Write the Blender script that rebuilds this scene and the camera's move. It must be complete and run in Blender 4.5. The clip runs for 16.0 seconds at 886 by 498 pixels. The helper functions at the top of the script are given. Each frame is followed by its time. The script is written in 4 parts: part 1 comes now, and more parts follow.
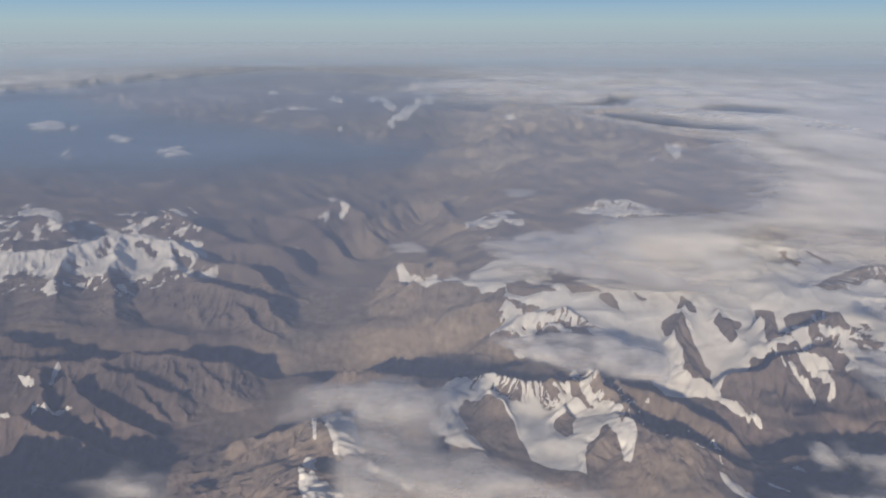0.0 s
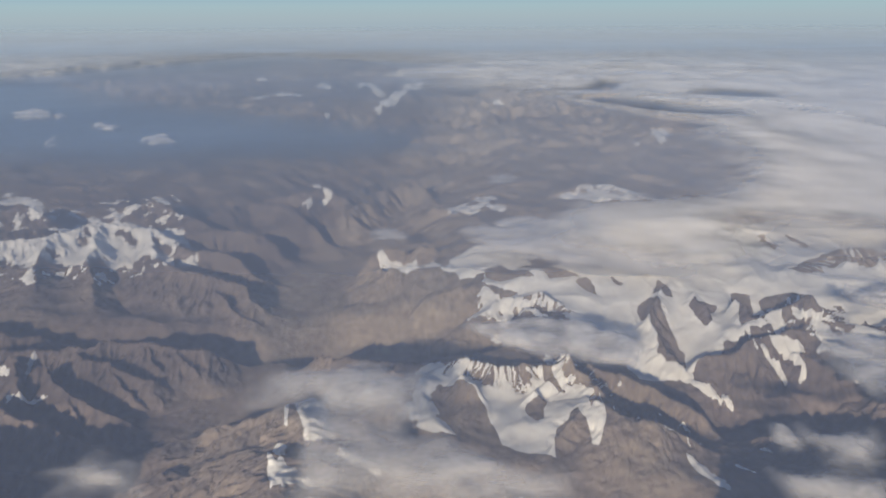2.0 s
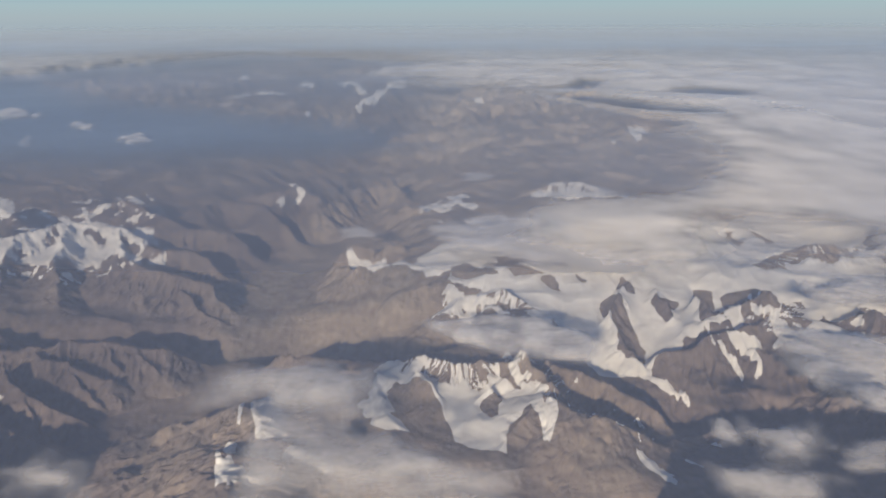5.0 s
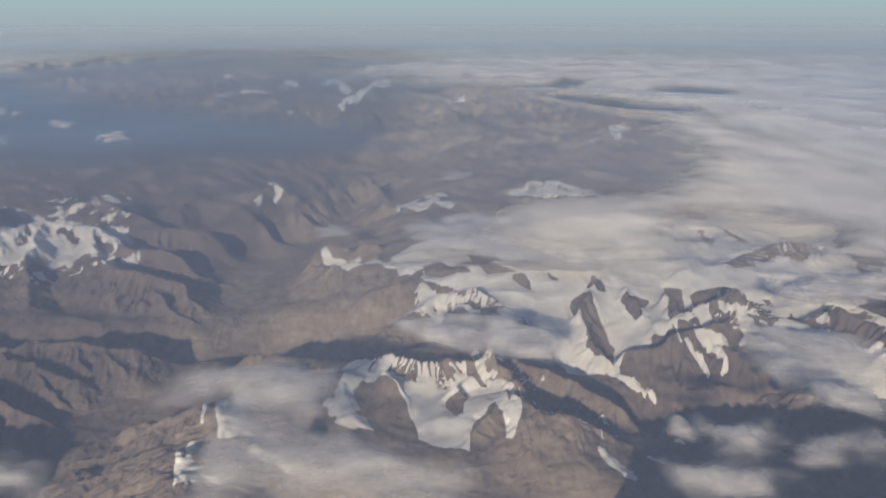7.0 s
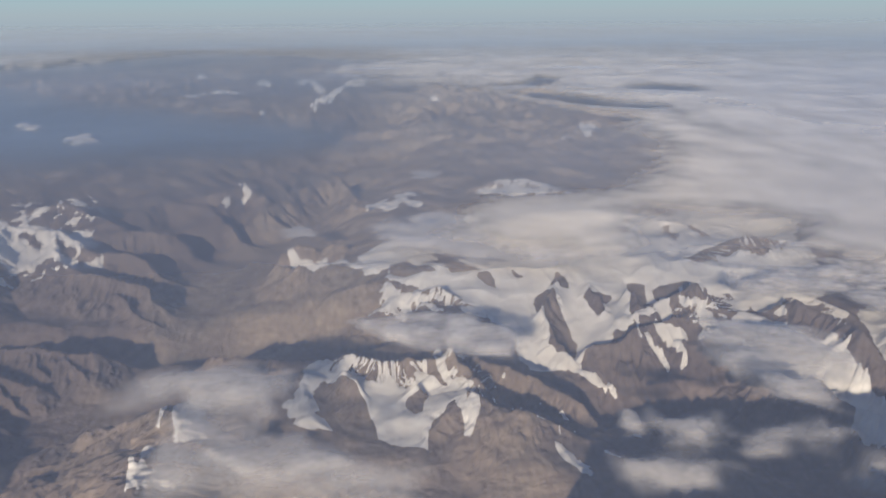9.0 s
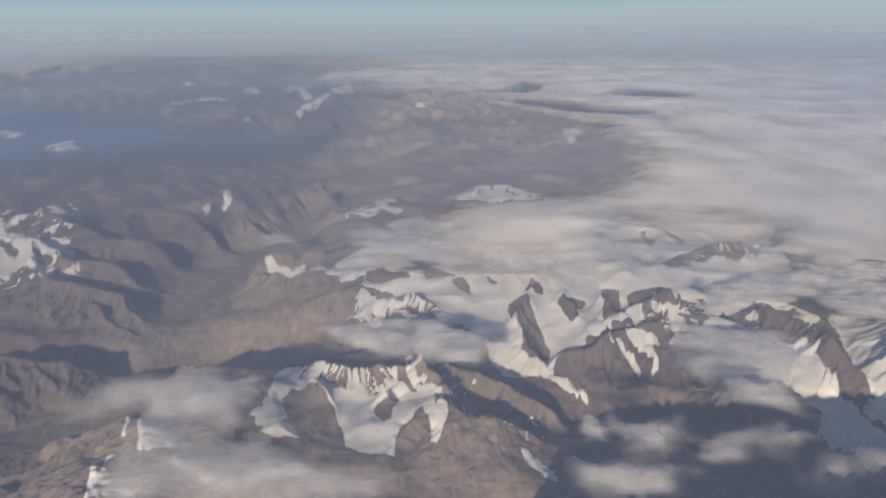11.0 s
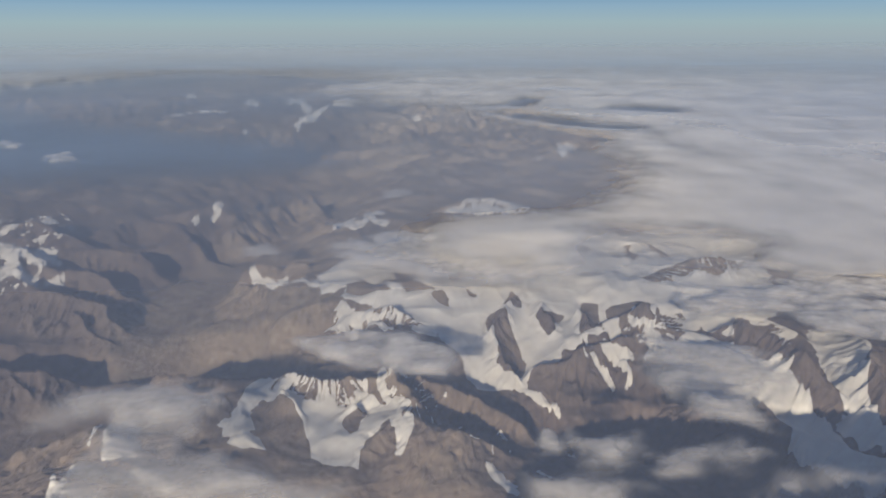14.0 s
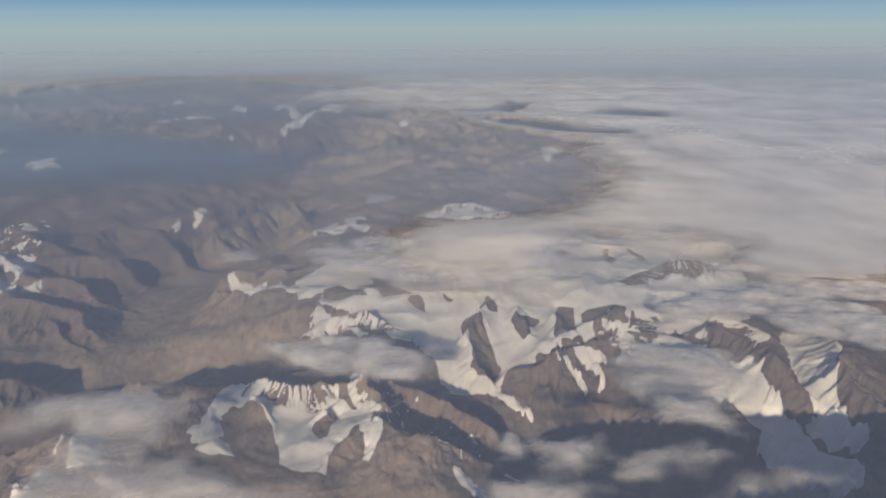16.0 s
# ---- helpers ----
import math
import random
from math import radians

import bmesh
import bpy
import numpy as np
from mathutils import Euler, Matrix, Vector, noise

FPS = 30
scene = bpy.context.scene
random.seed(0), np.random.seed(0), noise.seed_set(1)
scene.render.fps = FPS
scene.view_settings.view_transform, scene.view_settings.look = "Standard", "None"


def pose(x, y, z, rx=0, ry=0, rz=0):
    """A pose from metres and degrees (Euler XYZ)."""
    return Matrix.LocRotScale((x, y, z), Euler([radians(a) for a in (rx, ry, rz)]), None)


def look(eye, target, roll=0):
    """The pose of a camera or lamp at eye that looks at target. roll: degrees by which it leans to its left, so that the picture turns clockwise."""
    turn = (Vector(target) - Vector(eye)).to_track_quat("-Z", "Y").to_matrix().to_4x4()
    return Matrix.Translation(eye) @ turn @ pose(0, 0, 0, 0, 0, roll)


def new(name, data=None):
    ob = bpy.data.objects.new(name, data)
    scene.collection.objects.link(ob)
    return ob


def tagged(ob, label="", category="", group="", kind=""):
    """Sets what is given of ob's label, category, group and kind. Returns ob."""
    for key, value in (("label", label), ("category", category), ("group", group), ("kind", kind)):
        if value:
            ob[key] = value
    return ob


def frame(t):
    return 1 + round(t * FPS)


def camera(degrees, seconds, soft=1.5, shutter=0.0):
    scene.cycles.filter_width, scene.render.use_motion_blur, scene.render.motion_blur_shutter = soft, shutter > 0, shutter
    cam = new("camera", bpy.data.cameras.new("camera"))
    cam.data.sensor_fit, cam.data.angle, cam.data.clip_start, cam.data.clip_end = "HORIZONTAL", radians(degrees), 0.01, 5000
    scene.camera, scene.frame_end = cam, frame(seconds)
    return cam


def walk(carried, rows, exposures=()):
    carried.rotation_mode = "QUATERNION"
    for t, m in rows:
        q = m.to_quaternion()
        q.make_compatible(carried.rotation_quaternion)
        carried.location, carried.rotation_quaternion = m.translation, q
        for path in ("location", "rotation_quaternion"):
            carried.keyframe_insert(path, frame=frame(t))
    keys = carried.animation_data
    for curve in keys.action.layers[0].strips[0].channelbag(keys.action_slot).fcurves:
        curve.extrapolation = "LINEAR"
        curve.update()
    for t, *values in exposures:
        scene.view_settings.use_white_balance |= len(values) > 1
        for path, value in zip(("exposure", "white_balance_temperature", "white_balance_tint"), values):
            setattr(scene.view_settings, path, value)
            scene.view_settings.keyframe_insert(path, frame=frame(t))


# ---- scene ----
cam = camera(64.6, 16.0, soft=2.0)
METRES, EYE, TILT, LEAN, TURN = 100.0, 210.0, -17.5, 0.0, 0.0
ROWS = [
    (0.0, 0.0, 0.0, 0.0, 0.0, 0.0, -0.0),
    (0.5, 0.0299, -0.0011, 0.0004, -0.15, -0.46, -0.0),
    (1.0, 0.0614, -0.0021, 0.0001, -0.3, -0.78, 0.17),
    (1.5, 0.0919, -0.0036, -0.0007, -0.36, -1.0, 0.35),
    (2.0, 0.1235, -0.0059, -0.0001, -0.43, -1.14, 0.45),
    (2.5, 0.1541, -0.008, -0.0003, -0.6, -1.13, 0.38),
    (3.0, 0.1858, -0.0093, -0.0003, -0.77, -1.12, 0.38),
    (3.5, 0.2167, -0.0109, -0.0011, -0.91, -1.15, 0.51),
    (4.0, 0.2485, -0.0128, -0.0033, -1.0, -1.22, 0.61),
    (6.5, 0.4024, -0.0207, -0.0101, -1.73, -1.29, 0.68),
    (7.0, 0.4347, -0.0238, -0.0101, -2.06, -1.36, 0.73),
    (7.5, 0.4655, -0.0272, -0.0099, -2.58, -1.43, 0.76),
    (8.0, 0.4972, -0.0297, -0.0105, -2.94, -1.53, 0.99),
    (8.5, 0.5273, -0.0312, -0.0128, -3.21, -1.54, 1.46),
    (9.0, 0.5587, -0.0341, -0.0125, -3.58, -1.48, 1.55),
    (11.5, 0.7148, -0.0499, -0.0169, -4.34, -0.89, 1.79),
    (12.0, 0.7459, -0.0526, -0.0149, -4.48, -0.72, 1.84),
    (12.5, 0.775, -0.0563, -0.0188, -4.18, -0.16, 1.73),
    (13.0, 0.8053, -0.0609, -0.0205, -3.59, 0.11, 1.47),
    (13.5, 0.8389, -0.0645, -0.022, -3.47, 0.04, 1.3),
    (14.0, 0.8696, -0.0678, -0.0223, -3.74, 0.09, 1.31),
    (14.5, 0.9008, -0.0717, -0.0237, -3.9, 0.26, 1.54),
    (15.0, 0.9324, -0.0755, -0.0254, -3.95, 0.26, 1.68),
    (15.5, 0.9629, -0.0784, -0.0263, -4.09, 0.29, 1.66),
    (16.0, 0.995, -0.0822, -0.0283, -4.27, 0.49, 1.64),
]
walk(cam, [(t, pose(0, 0, EYE, TILT, LEAN, TURN) @ pose(METRES * x, METRES * y, METRES * z, 90 + pitch, roll, yaw)) for t, x, y, z, yaw, pitch, roll in ROWS],
     exposures=[(0, 0.37, 6730, 12.9), (0.5, 0.363, 6690, 13.5), (1, 0.357, 6790, 11.5), (1.5, 0.35, 6760, 11.3), (2, 0.385, 6650, 10.6), (2.5, 0.4, 7150, 7.3), (3, 0.385, 7050, 10.2), (3.5, 0.374, 6910, 13.8), (4, 0.38, 6780, 13.9), (6.5, 0.335, 6920, 10.3), (7, 0.31, 6780, 10.5), (7.5, 0.343, 6990, 14.2), (8, 0.28, 6690, 13.4), (8.5, 0.37, 6680, 15.0), (9, 0.36, 6690, 13.4), (11.5, 0.35, 6910, 13.8), (12, 0.43, 7260, 4.2), (12.5, 0.33, 6860, 14.5), (13, 0.27, 6690, 10.0), (13.5, 0.25, 6690, 10.0), (14, 0.235, 6710, 10.6), (14.5, 0.245, 6740, 11.2), (15, 0.26, 6970, 14.8), (15.5, 0.34, 7520, 5.8), (16, 0.26, 7090, 11.5)])

# ---- light: a low sun behind the camera and a clear high sky
SUN_UP, SUN_FROM = 20.0, 198.0          # degrees above the horizon; bearing clockwise from +y
world = bpy.data.worlds.new("sky")
scene.world = world
world.use_nodes = True
wn = world.node_tree
sky = wn.nodes.new("ShaderNodeTexSky")
sky.sky_type, sky.sun_disc = "NISHITA", False
sky.sun_elevation, sky.sun_rotation, sky.altitude = radians(SUN_UP), radians(SUN_FROM), 4000
wn.links.new(sky.outputs[0], wn.nodes["Background"].inputs[0])
wn.nodes["Background"].inputs[1].default_value = 0.095
sun = new("sun", bpy.data.lights.new("sun", "SUN"))
sun.data.energy, sun.data.angle, sun.data.color = 4.5, radians(0.5), (1.0, 0.86, 0.66)
_b, _e = radians(SUN_FROM), radians(SUN_UP)
sun.matrix_world = look((3000 * math.sin(_b) * math.cos(_e), 3000 * math.cos(_b) * math.cos(_e), 3000 * math.sin(_e)), (0, 0, 0))


# ---- materials
def material(name, rough=0.9):
    m = bpy.data.materials.new(name)
    m.use_nodes = True
    nt = m.node_tree
    b = nt.nodes["Principled BSDF"]
    b.inputs["Roughness"].default_value = rough
    b.inputs["Specular IOR Level"].default_value = 0.15
    return m, nt, b


def add(nt, kind, **values):
    n = nt.nodes.new(kind)
    for k, v in values.items():
        n.inputs[k.replace("_", " ")].default_value = v
    return n


def noise_node(nt, scale, detail=5.0, rough=0.6, stretch=(1, 1, 1)):
    g = nt.nodes.new("ShaderNodeNewGeometry")
    mp = nt.nodes.new("ShaderNodeMapping")
    mp.inputs["Scale"].default_value = stretch
    nt.links.new(g.outputs["Position"], mp.inputs["Vector"])
    n = add(nt, "ShaderNodeTexNoise", Scale=scale, Detail=detail, Roughness=rough)
    nt.links.new(mp.outputs[0], n.inputs["Vector"])
    return n.outputs["Fac"]


def ramp(nt, fac, stops):
    r = nt.nodes.new("ShaderNodeValToRGB")
    el = r.color_ramp.elements
    while len(el) < len(stops):
        el.new(0.5)
    for e, (p, c) in zip(el, stops):
        e.position, e.color = p, (*c, 1)
    nt.links.new(fac, r.inputs[0])
    return r.outputs[0]


def mix(nt, fac, a, b, mode="MIX"):
    m = nt.nodes.new("ShaderNodeMix")
    m.data_type, m.blend_type = "RGBA", mode
    if isinstance(fac, float):
        m.inputs[0].default_value = fac
    else:
        nt.links.new(fac, m.inputs[0])
    nt.links.new(a, m.inputs[6])
    nt.links.new(b, m.inputs[7])
    return m.outputs[2]


def bump(nt, b, fac, strength, distance):
    n = add(nt, "ShaderNodeBump", Strength=strength, Distance=distance)
    nt.links.new(fac, n.inputs["Height"])
    nt.links.new(n.outputs[0], b.inputs["Normal"])


def rock_material():
    """Bare rock and scree, from dark purple-brown through tan to pale valley gravel by a ground tone that also carries
    shade.
    """
    m, nt, b = material("bare_rock", 0.95)
    att = nt.nodes.new("ShaderNodeAttribute")
    att.attribute_name = "tone"
    shift = add(nt, "ShaderNodeMapRange", From_Min=0.3, From_Max=0.7, To_Min=-0.2, To_Max=0.2)
    nt.links.new(noise_node(nt, 0.02, 6, 0.62), shift.inputs["Value"])
    both = nt.nodes.new("ShaderNodeMath")
    both.operation, both.use_clamp = "ADD", True
    nt.links.new(att.outputs["Fac"], both.inputs[0])
    nt.links.new(shift.outputs[0], both.inputs[1])
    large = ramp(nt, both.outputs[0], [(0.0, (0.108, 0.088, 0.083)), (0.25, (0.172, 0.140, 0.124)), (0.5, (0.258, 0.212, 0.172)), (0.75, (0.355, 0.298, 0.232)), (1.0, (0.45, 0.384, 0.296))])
    fine = ramp(nt, noise_node(nt, 0.13, 9, 0.75), [(0.34, (0.6, 0.58, 0.58)), (0.6, (1.0, 1.0, 1.0))])
    streak = ramp(nt, noise_node(nt, 0.25, 4, 0.6, (2.2, 0.35, 0.35)), [(0.4, (0.82, 0.8, 0.8)), (0.6, (1.0, 1.0, 1.0))])
    c = mix(nt, 0.75, mix(nt, 0.8, large, fine, "MULTIPLY"), streak, "MULTIPLY")
    nt.links.new(c, b.inputs["Base Color"])
    bump(nt, b, noise_node(nt, 0.32, 9, 0.68), 0.8, 2.0)
    return m


def snow_material():
    m, nt, b = material("old_snow", 0.7)
    c = ramp(nt, noise_node(nt, 0.06, 6, 0.65), [(0.3, (0.53, 0.52, 0.495)), (0.6, (0.69, 0.68, 0.65))])
    nt.links.new(c, b.inputs["Base Color"])
    bump(nt, b, noise_node(nt, 0.16, 7, 0.6), 0.6, 1.6)
    return m


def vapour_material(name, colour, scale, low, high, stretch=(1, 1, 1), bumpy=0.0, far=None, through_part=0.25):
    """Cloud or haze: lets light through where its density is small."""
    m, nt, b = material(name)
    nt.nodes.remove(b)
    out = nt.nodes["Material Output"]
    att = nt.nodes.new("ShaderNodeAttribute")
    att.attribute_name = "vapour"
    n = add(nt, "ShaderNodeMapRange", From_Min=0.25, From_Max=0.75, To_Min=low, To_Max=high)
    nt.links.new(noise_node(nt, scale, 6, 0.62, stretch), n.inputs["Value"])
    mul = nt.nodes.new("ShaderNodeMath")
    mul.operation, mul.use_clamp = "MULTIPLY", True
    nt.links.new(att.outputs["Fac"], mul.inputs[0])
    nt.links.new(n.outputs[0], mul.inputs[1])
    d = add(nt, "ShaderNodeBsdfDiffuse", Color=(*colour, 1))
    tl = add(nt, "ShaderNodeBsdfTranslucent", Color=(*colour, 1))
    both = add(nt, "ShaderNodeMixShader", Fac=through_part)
    # aerial haze put into the sheet's colour: its tint follows distance
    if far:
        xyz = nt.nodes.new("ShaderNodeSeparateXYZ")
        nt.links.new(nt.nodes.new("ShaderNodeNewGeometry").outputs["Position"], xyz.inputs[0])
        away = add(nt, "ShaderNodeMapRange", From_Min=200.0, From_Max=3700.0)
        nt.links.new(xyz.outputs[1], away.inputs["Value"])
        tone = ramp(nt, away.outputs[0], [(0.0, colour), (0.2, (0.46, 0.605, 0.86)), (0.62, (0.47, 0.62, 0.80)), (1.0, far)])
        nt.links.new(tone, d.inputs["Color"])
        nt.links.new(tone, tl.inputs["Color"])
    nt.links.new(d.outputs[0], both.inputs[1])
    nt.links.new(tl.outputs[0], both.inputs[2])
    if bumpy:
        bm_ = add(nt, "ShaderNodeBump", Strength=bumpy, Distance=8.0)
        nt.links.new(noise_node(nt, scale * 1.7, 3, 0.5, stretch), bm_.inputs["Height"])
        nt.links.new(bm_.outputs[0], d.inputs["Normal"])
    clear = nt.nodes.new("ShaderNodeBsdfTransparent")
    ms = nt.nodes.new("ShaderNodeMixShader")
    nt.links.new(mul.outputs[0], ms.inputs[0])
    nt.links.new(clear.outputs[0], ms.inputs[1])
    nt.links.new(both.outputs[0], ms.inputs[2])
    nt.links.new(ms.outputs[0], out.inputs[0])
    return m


ROCK = rock_material()
SNOW = snow_material()
CLOUD = vapour_material("cloud", (0.93, 0.90, 0.85), 0.085, 0.15, 1.65, (0.75, 1.0, 0.3), through_part=0.15)
DECK = vapour_material("cloud_deck", (0.95, 0.92, 0.87), 0.014, 0.82, 1.14, (0.7, 0.75, 0.5), bumpy=0.38, through_part=0.08)
# tint of the flat sheet that stands in for haze in the air
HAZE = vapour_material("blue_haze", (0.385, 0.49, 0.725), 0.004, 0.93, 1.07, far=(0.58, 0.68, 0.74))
# darker blue painted on the basin sheet in place of deep haze
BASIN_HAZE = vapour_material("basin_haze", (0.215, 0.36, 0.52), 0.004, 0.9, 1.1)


# ---- fields over the plan
_rng = np.random.default_rng(7)
PERM = np.tile(_rng.permutation(256), 3)
ANG = _rng.uniform(0, 2 * np.pi, 256)


def lattice(x, y):
    """Gradient noise, about -0.7 to 0.7."""
    xi, yi = np.floor(x).astype(int), np.floor(y).astype(int)
    fx, fy = x - xi, y - yi
    u, v = fx * fx * fx * (fx * (fx * 6 - 15) + 10), fy * fy * fy * (fy * (fy * 6 - 15) + 10)

    def corner(i, j):
        a = ANG[PERM[PERM[(xi + i) & 255] + ((yi + j) & 255)]]
        return np.cos(a) * (fx - i) + np.sin(a) * (fy - j)
    a, b = corner(0, 0), corner(1, 0)
    c, d = corner(0, 1), corner(1, 1)
    return (a + (b - a) * u) * (1 - v) + (c + (d - c) * u) * v


def fbm(x, y, octaves=4, gain=0.5):
    total, amp = np.zeros_like(x), 1.0
    for k in range(octaves):
        total += amp * lattice(x + 17.3 * k, y - 9.1 * k)
        x, y, amp = x * 2.03, y * 2.03, amp * gain
    return total


def crests(x, y, octaves=4, gain=0.5):
    """Sharp-crested noise, about 0 to 1."""
    total, amp, norm = np.zeros_like(x), 1.0, 0.0
    for k in range(octaves):
        total += amp * (1 - np.abs(lattice(x + 31.7 * k, y + 5.3 * k)) * 2.2)
        norm += amp
        x, y, amp = x * 2.1, y * 2.1, amp * gain
    return np.clip(total / norm, 0, 1)


def smooth(a, b, v):
    t = np.clip((v - a) / (b - a), 0, 1)
    return t * t * (3 - 2 * t)


def to_line(x, y, points):
    """Distance to a broken line, the third value along it, the way along it, and the y of its nearest point."""
    best, value, along, run = np.full(x.shape, 1e9), np.zeros(x.shape), np.zeros(x.shape), 0.0
    foot = np.zeros(x.shape)
    if len(points) == 1:
        points = points * 2
    for p, q in zip(points, points[1:]):
        dx, dy = q[0] - p[0], q[1] - p[1]
        size = max(math.hypot(dx, dy), 1e-6)
        t = np.clip(((x - p[0]) * dx + (y - p[1]) * dy) / size ** 2, 0, 1)
        d = np.hypot(x - p[0] - t * dx, y - p[1] - t * dy)
        near = d < best
        best = np.where(near, d, best)
        if len(p) > 2:
            value = np.where(near, p[2] + (q[2] - p[2]) * t, value)
        along = np.where(near, run + t * size, along)
        foot = np.where(near, p[1] + t * dy, foot)
        run += size
    return best, value, along, foot


def in_area(x, y, points):
    """Signed distance to an outline, positive inside."""
    d, _, _, _ = to_line(x, y, [p[:2] for p in points] + [points[0][:2]])
    inside = np.zeros(x.shape, bool)
    for p, q in zip(points, list(points[1:]) + [points[0]]):
        if p[1] != q[1]:
            cut = (p[1] > y) != (q[1] > y)
            inside ^= cut & (x < (q[0] - p[0]) * (y - p[1]) / (q[1] - p[1]) + p[0])
    return np.where(inside, d, -d)


RIDGES, SNOWS, AREAS, ROCKS, BARE, FLUTES, PATCHY, STRIPS, WHITE, DARK = [], [], [], [], [], [], [], [], [], []


def ridge(width, *points):
    RIDGES.append((width, points))


def snow(radius, *points):
    SNOWS.append((radius, points))


def snow_area(*points):
    AREAS.append(points)


def fluted(width, white, *points):
    """A face below a crest where snow clings between ribs of rock."""
    FLUTES.append((width, white, points))


def patchy_snow(amount, *points):
    PATCHY.append((amount, points))


def snow_strip(radius, *points):
    """A tongue or scrap of snow lying on bare rock."""
    STRIPS.append((radius, points))


def snow_patch(rag, *points):
    """A snowfield with a ragged edge, lying over the bare ground."""
    WHITE.append((rag, points))


def rock_patch(rag, *points):
    """Bare rock standing out of the snow."""
    DARK.append((rag, points))


def bare_area(*points):
    BARE.append(points)


def bare_rock(radius, *points):
    ROCKS.append((radius, points))


# ---- the crests, snowfields and bare ribs of the range
RIVER = [(-136.6, 262.6), (-135.7, 294.7), (-136.2, 333.6), (-128, 375.1), (-115.1, 422.2), (-111.6, 501.1), (-100.3, 602.6), (-81.3, 720), (-49.5, 938.6), (-20.3, 1034.9)]
# trough added so that its rim shades the ground into a dark patch
TROUGH = [(-42, 424), (-15, 424), (22, 422)]
HOLLOW = [(-285, 440), (-225, 442), (-185, 438), (-143, 436)]
SIDE_VALLEY = [(158.8, 351.5), (193.6, 330.1), (235.5, 312.3), (281.7, 280.3), (335.6, 264.6)]
DECK_EDGE = [(422.8, 298.2), (416.2, 388.9), (354.4, 427.2), (337.4, 459.5), (368.7, 506.4), (333.5, 522.5), (282.2, 539.1), (243.4, 518.5), (225.1, 463.7), (202.9, 437.9), (160.9, 445.3), (118.5, 461.2), (98.8, 502.5), (106.4, 564.8), (135.6, 608.9), (188.3, 614), (243.8, 625.5), (260.5, 617.7), (301.5, 693.6), (347.7, 776.4), (382.5, 1038.9), (302.9, 1196), (203.6, 1453.8), (117.3, 1539.8), (-5, 1576.5), (-133.8, 2024.1), (29, 2306.5), (-330.6, 2574), (-663.9, 2792.3), (-933, 2224.6), (-1141.5, 1846), (-1432.2, 1525.6), (-4000, 4770), (5000, 4770), (5000, 600)]
BASIN = [(-851.4, 956.3), (-615.7, 956.3), (-450.5, 938.1), (-289, 967.6), (-120, 1000), (10, 1080), (-70, 1230), (-354.9, 1453.1), (-633.5, 1637.1), (-1231, 2275.2), (-2988.7, 2743.1)]
# snowy western massif and its dark spurs
ridge(62, (-415.9, 581.5, 22), (-378.4, 584.7, 22), (-335.6, 597.9, 22), (-302.4, 632.7, 25), (-254.4, 624.2, 22), (-208.9, 587, 15))
ridge(34, (-302.4, 632.7, 25), (-281.5, 559.7, 14), (-250, 495.2, 0))
ridge(34, (-335.6, 597.9, 22), (-315.5, 537.5, 12), (-289, 479.1, 0))
ridge(34, (-254.4, 624.2, 22), (-225.9, 556.7, 10), (-199.7, 504.6, -4))
ridge(30, (-223.4, 593.9, 18), (-200, 579.3, 16), (-179.9, 579, 14), (-156.5, 566.6, 9), (-143.7, 558.9, 0))
ridge(42, (-224.2, 553.9, 16), (-196.2, 532, 15), (-169.2, 524.4, 12), (-144.7, 518.7, 7), (-133.4, 501.4, 3), (-115.2, 494.3, -9))
ridge(24, (-162.1, 514.1, 4), (-142.1, 486.7, -1), (-122.7, 473.8, -9))
ridge(40, (-438.2, 694.5, 16), (-417.4, 702.2, 26), (-382.6, 683.1, 18))
ridge(40, (-443.6, 640.2, 20), (-398.4, 618.2, 20), (-374.8, 650.8, 14))
ridge(40, (-323.5, 712.2, 16), (-289.5, 719.2, 24), (-261.3, 704.9, 18), (-217.6, 673.9, 10))
ridge(34, (-246.3, 644.1, 16), (-234.2, 640.4, 16), (-194.2, 638.1, 15), (-171, 639.2, 13), (-155, 641.5, 10), (-137.3, 616.7, 4), (-121.1, 609.2, -10))
ridge(30, (-219, 720, 12), (-197.5, 755.6, 12), (-151.2, 743.4, 12), (-138.6, 717.8, 12), (-115, 684, 7), (-97.8, 655.7, -2))
ridge(30, (-183.2, 775.9, 10), (-118, 775.5, 24), (-99.5, 752.7, 16), (-72.9, 701.3, 8))
ridge(34, (-324.5, 437.5, 12), (-292.7, 434.9, 9), (-278.2, 434.8, 4), (-258, 438.5, -2))
# ribbed brown spurs above the valley
ridge(32, (-307.1, 399.1, 10), (-257.3, 399.1, 10), (-231.2, 403.5, 9), (-201.9, 403, 12), (-186.3, 406.7, 11), (-176.7, 404.2, 11), (-158.5, 405.1, 9), (-139.2, 406.7, 5), (-122.8, 416, -10))
ridge(20, (-216.1, 396, 10), (-203.5, 384, 10), (-189.7, 385.1, 9), (-175.8, 378.3, 5), (-161.4, 375.6, 0), (-150.1, 380.6, -9))
ridge(22, (-226.1, 373.5, 11), (-220.8, 373.9, 10), (-210.4, 364.2, 9), (-198.8, 353.3, 6), (-188.1, 347.9, 3), (-171.7, 344.3, -2), (-153.4, 342.7, -10))
ridge(22, (-250.3, 332.9, 13), (-230.2, 332.8, 11), (-216.4, 326.4, 9), (-205.1, 323.6, 7), (-192.1, 320.8, 3), (-176.5, 319, -4), (-161.6, 316.6, -11))
ridge(30, (-253.8, 286.5, 10), (-215, 283.4, 6), (-196.3, 286.4, 0), (-176.3, 287.2, -8))
ridge(13, (-177.3, 405.5, 10), (-163, 391.7, 4), (-152.4, 388.5, -6))
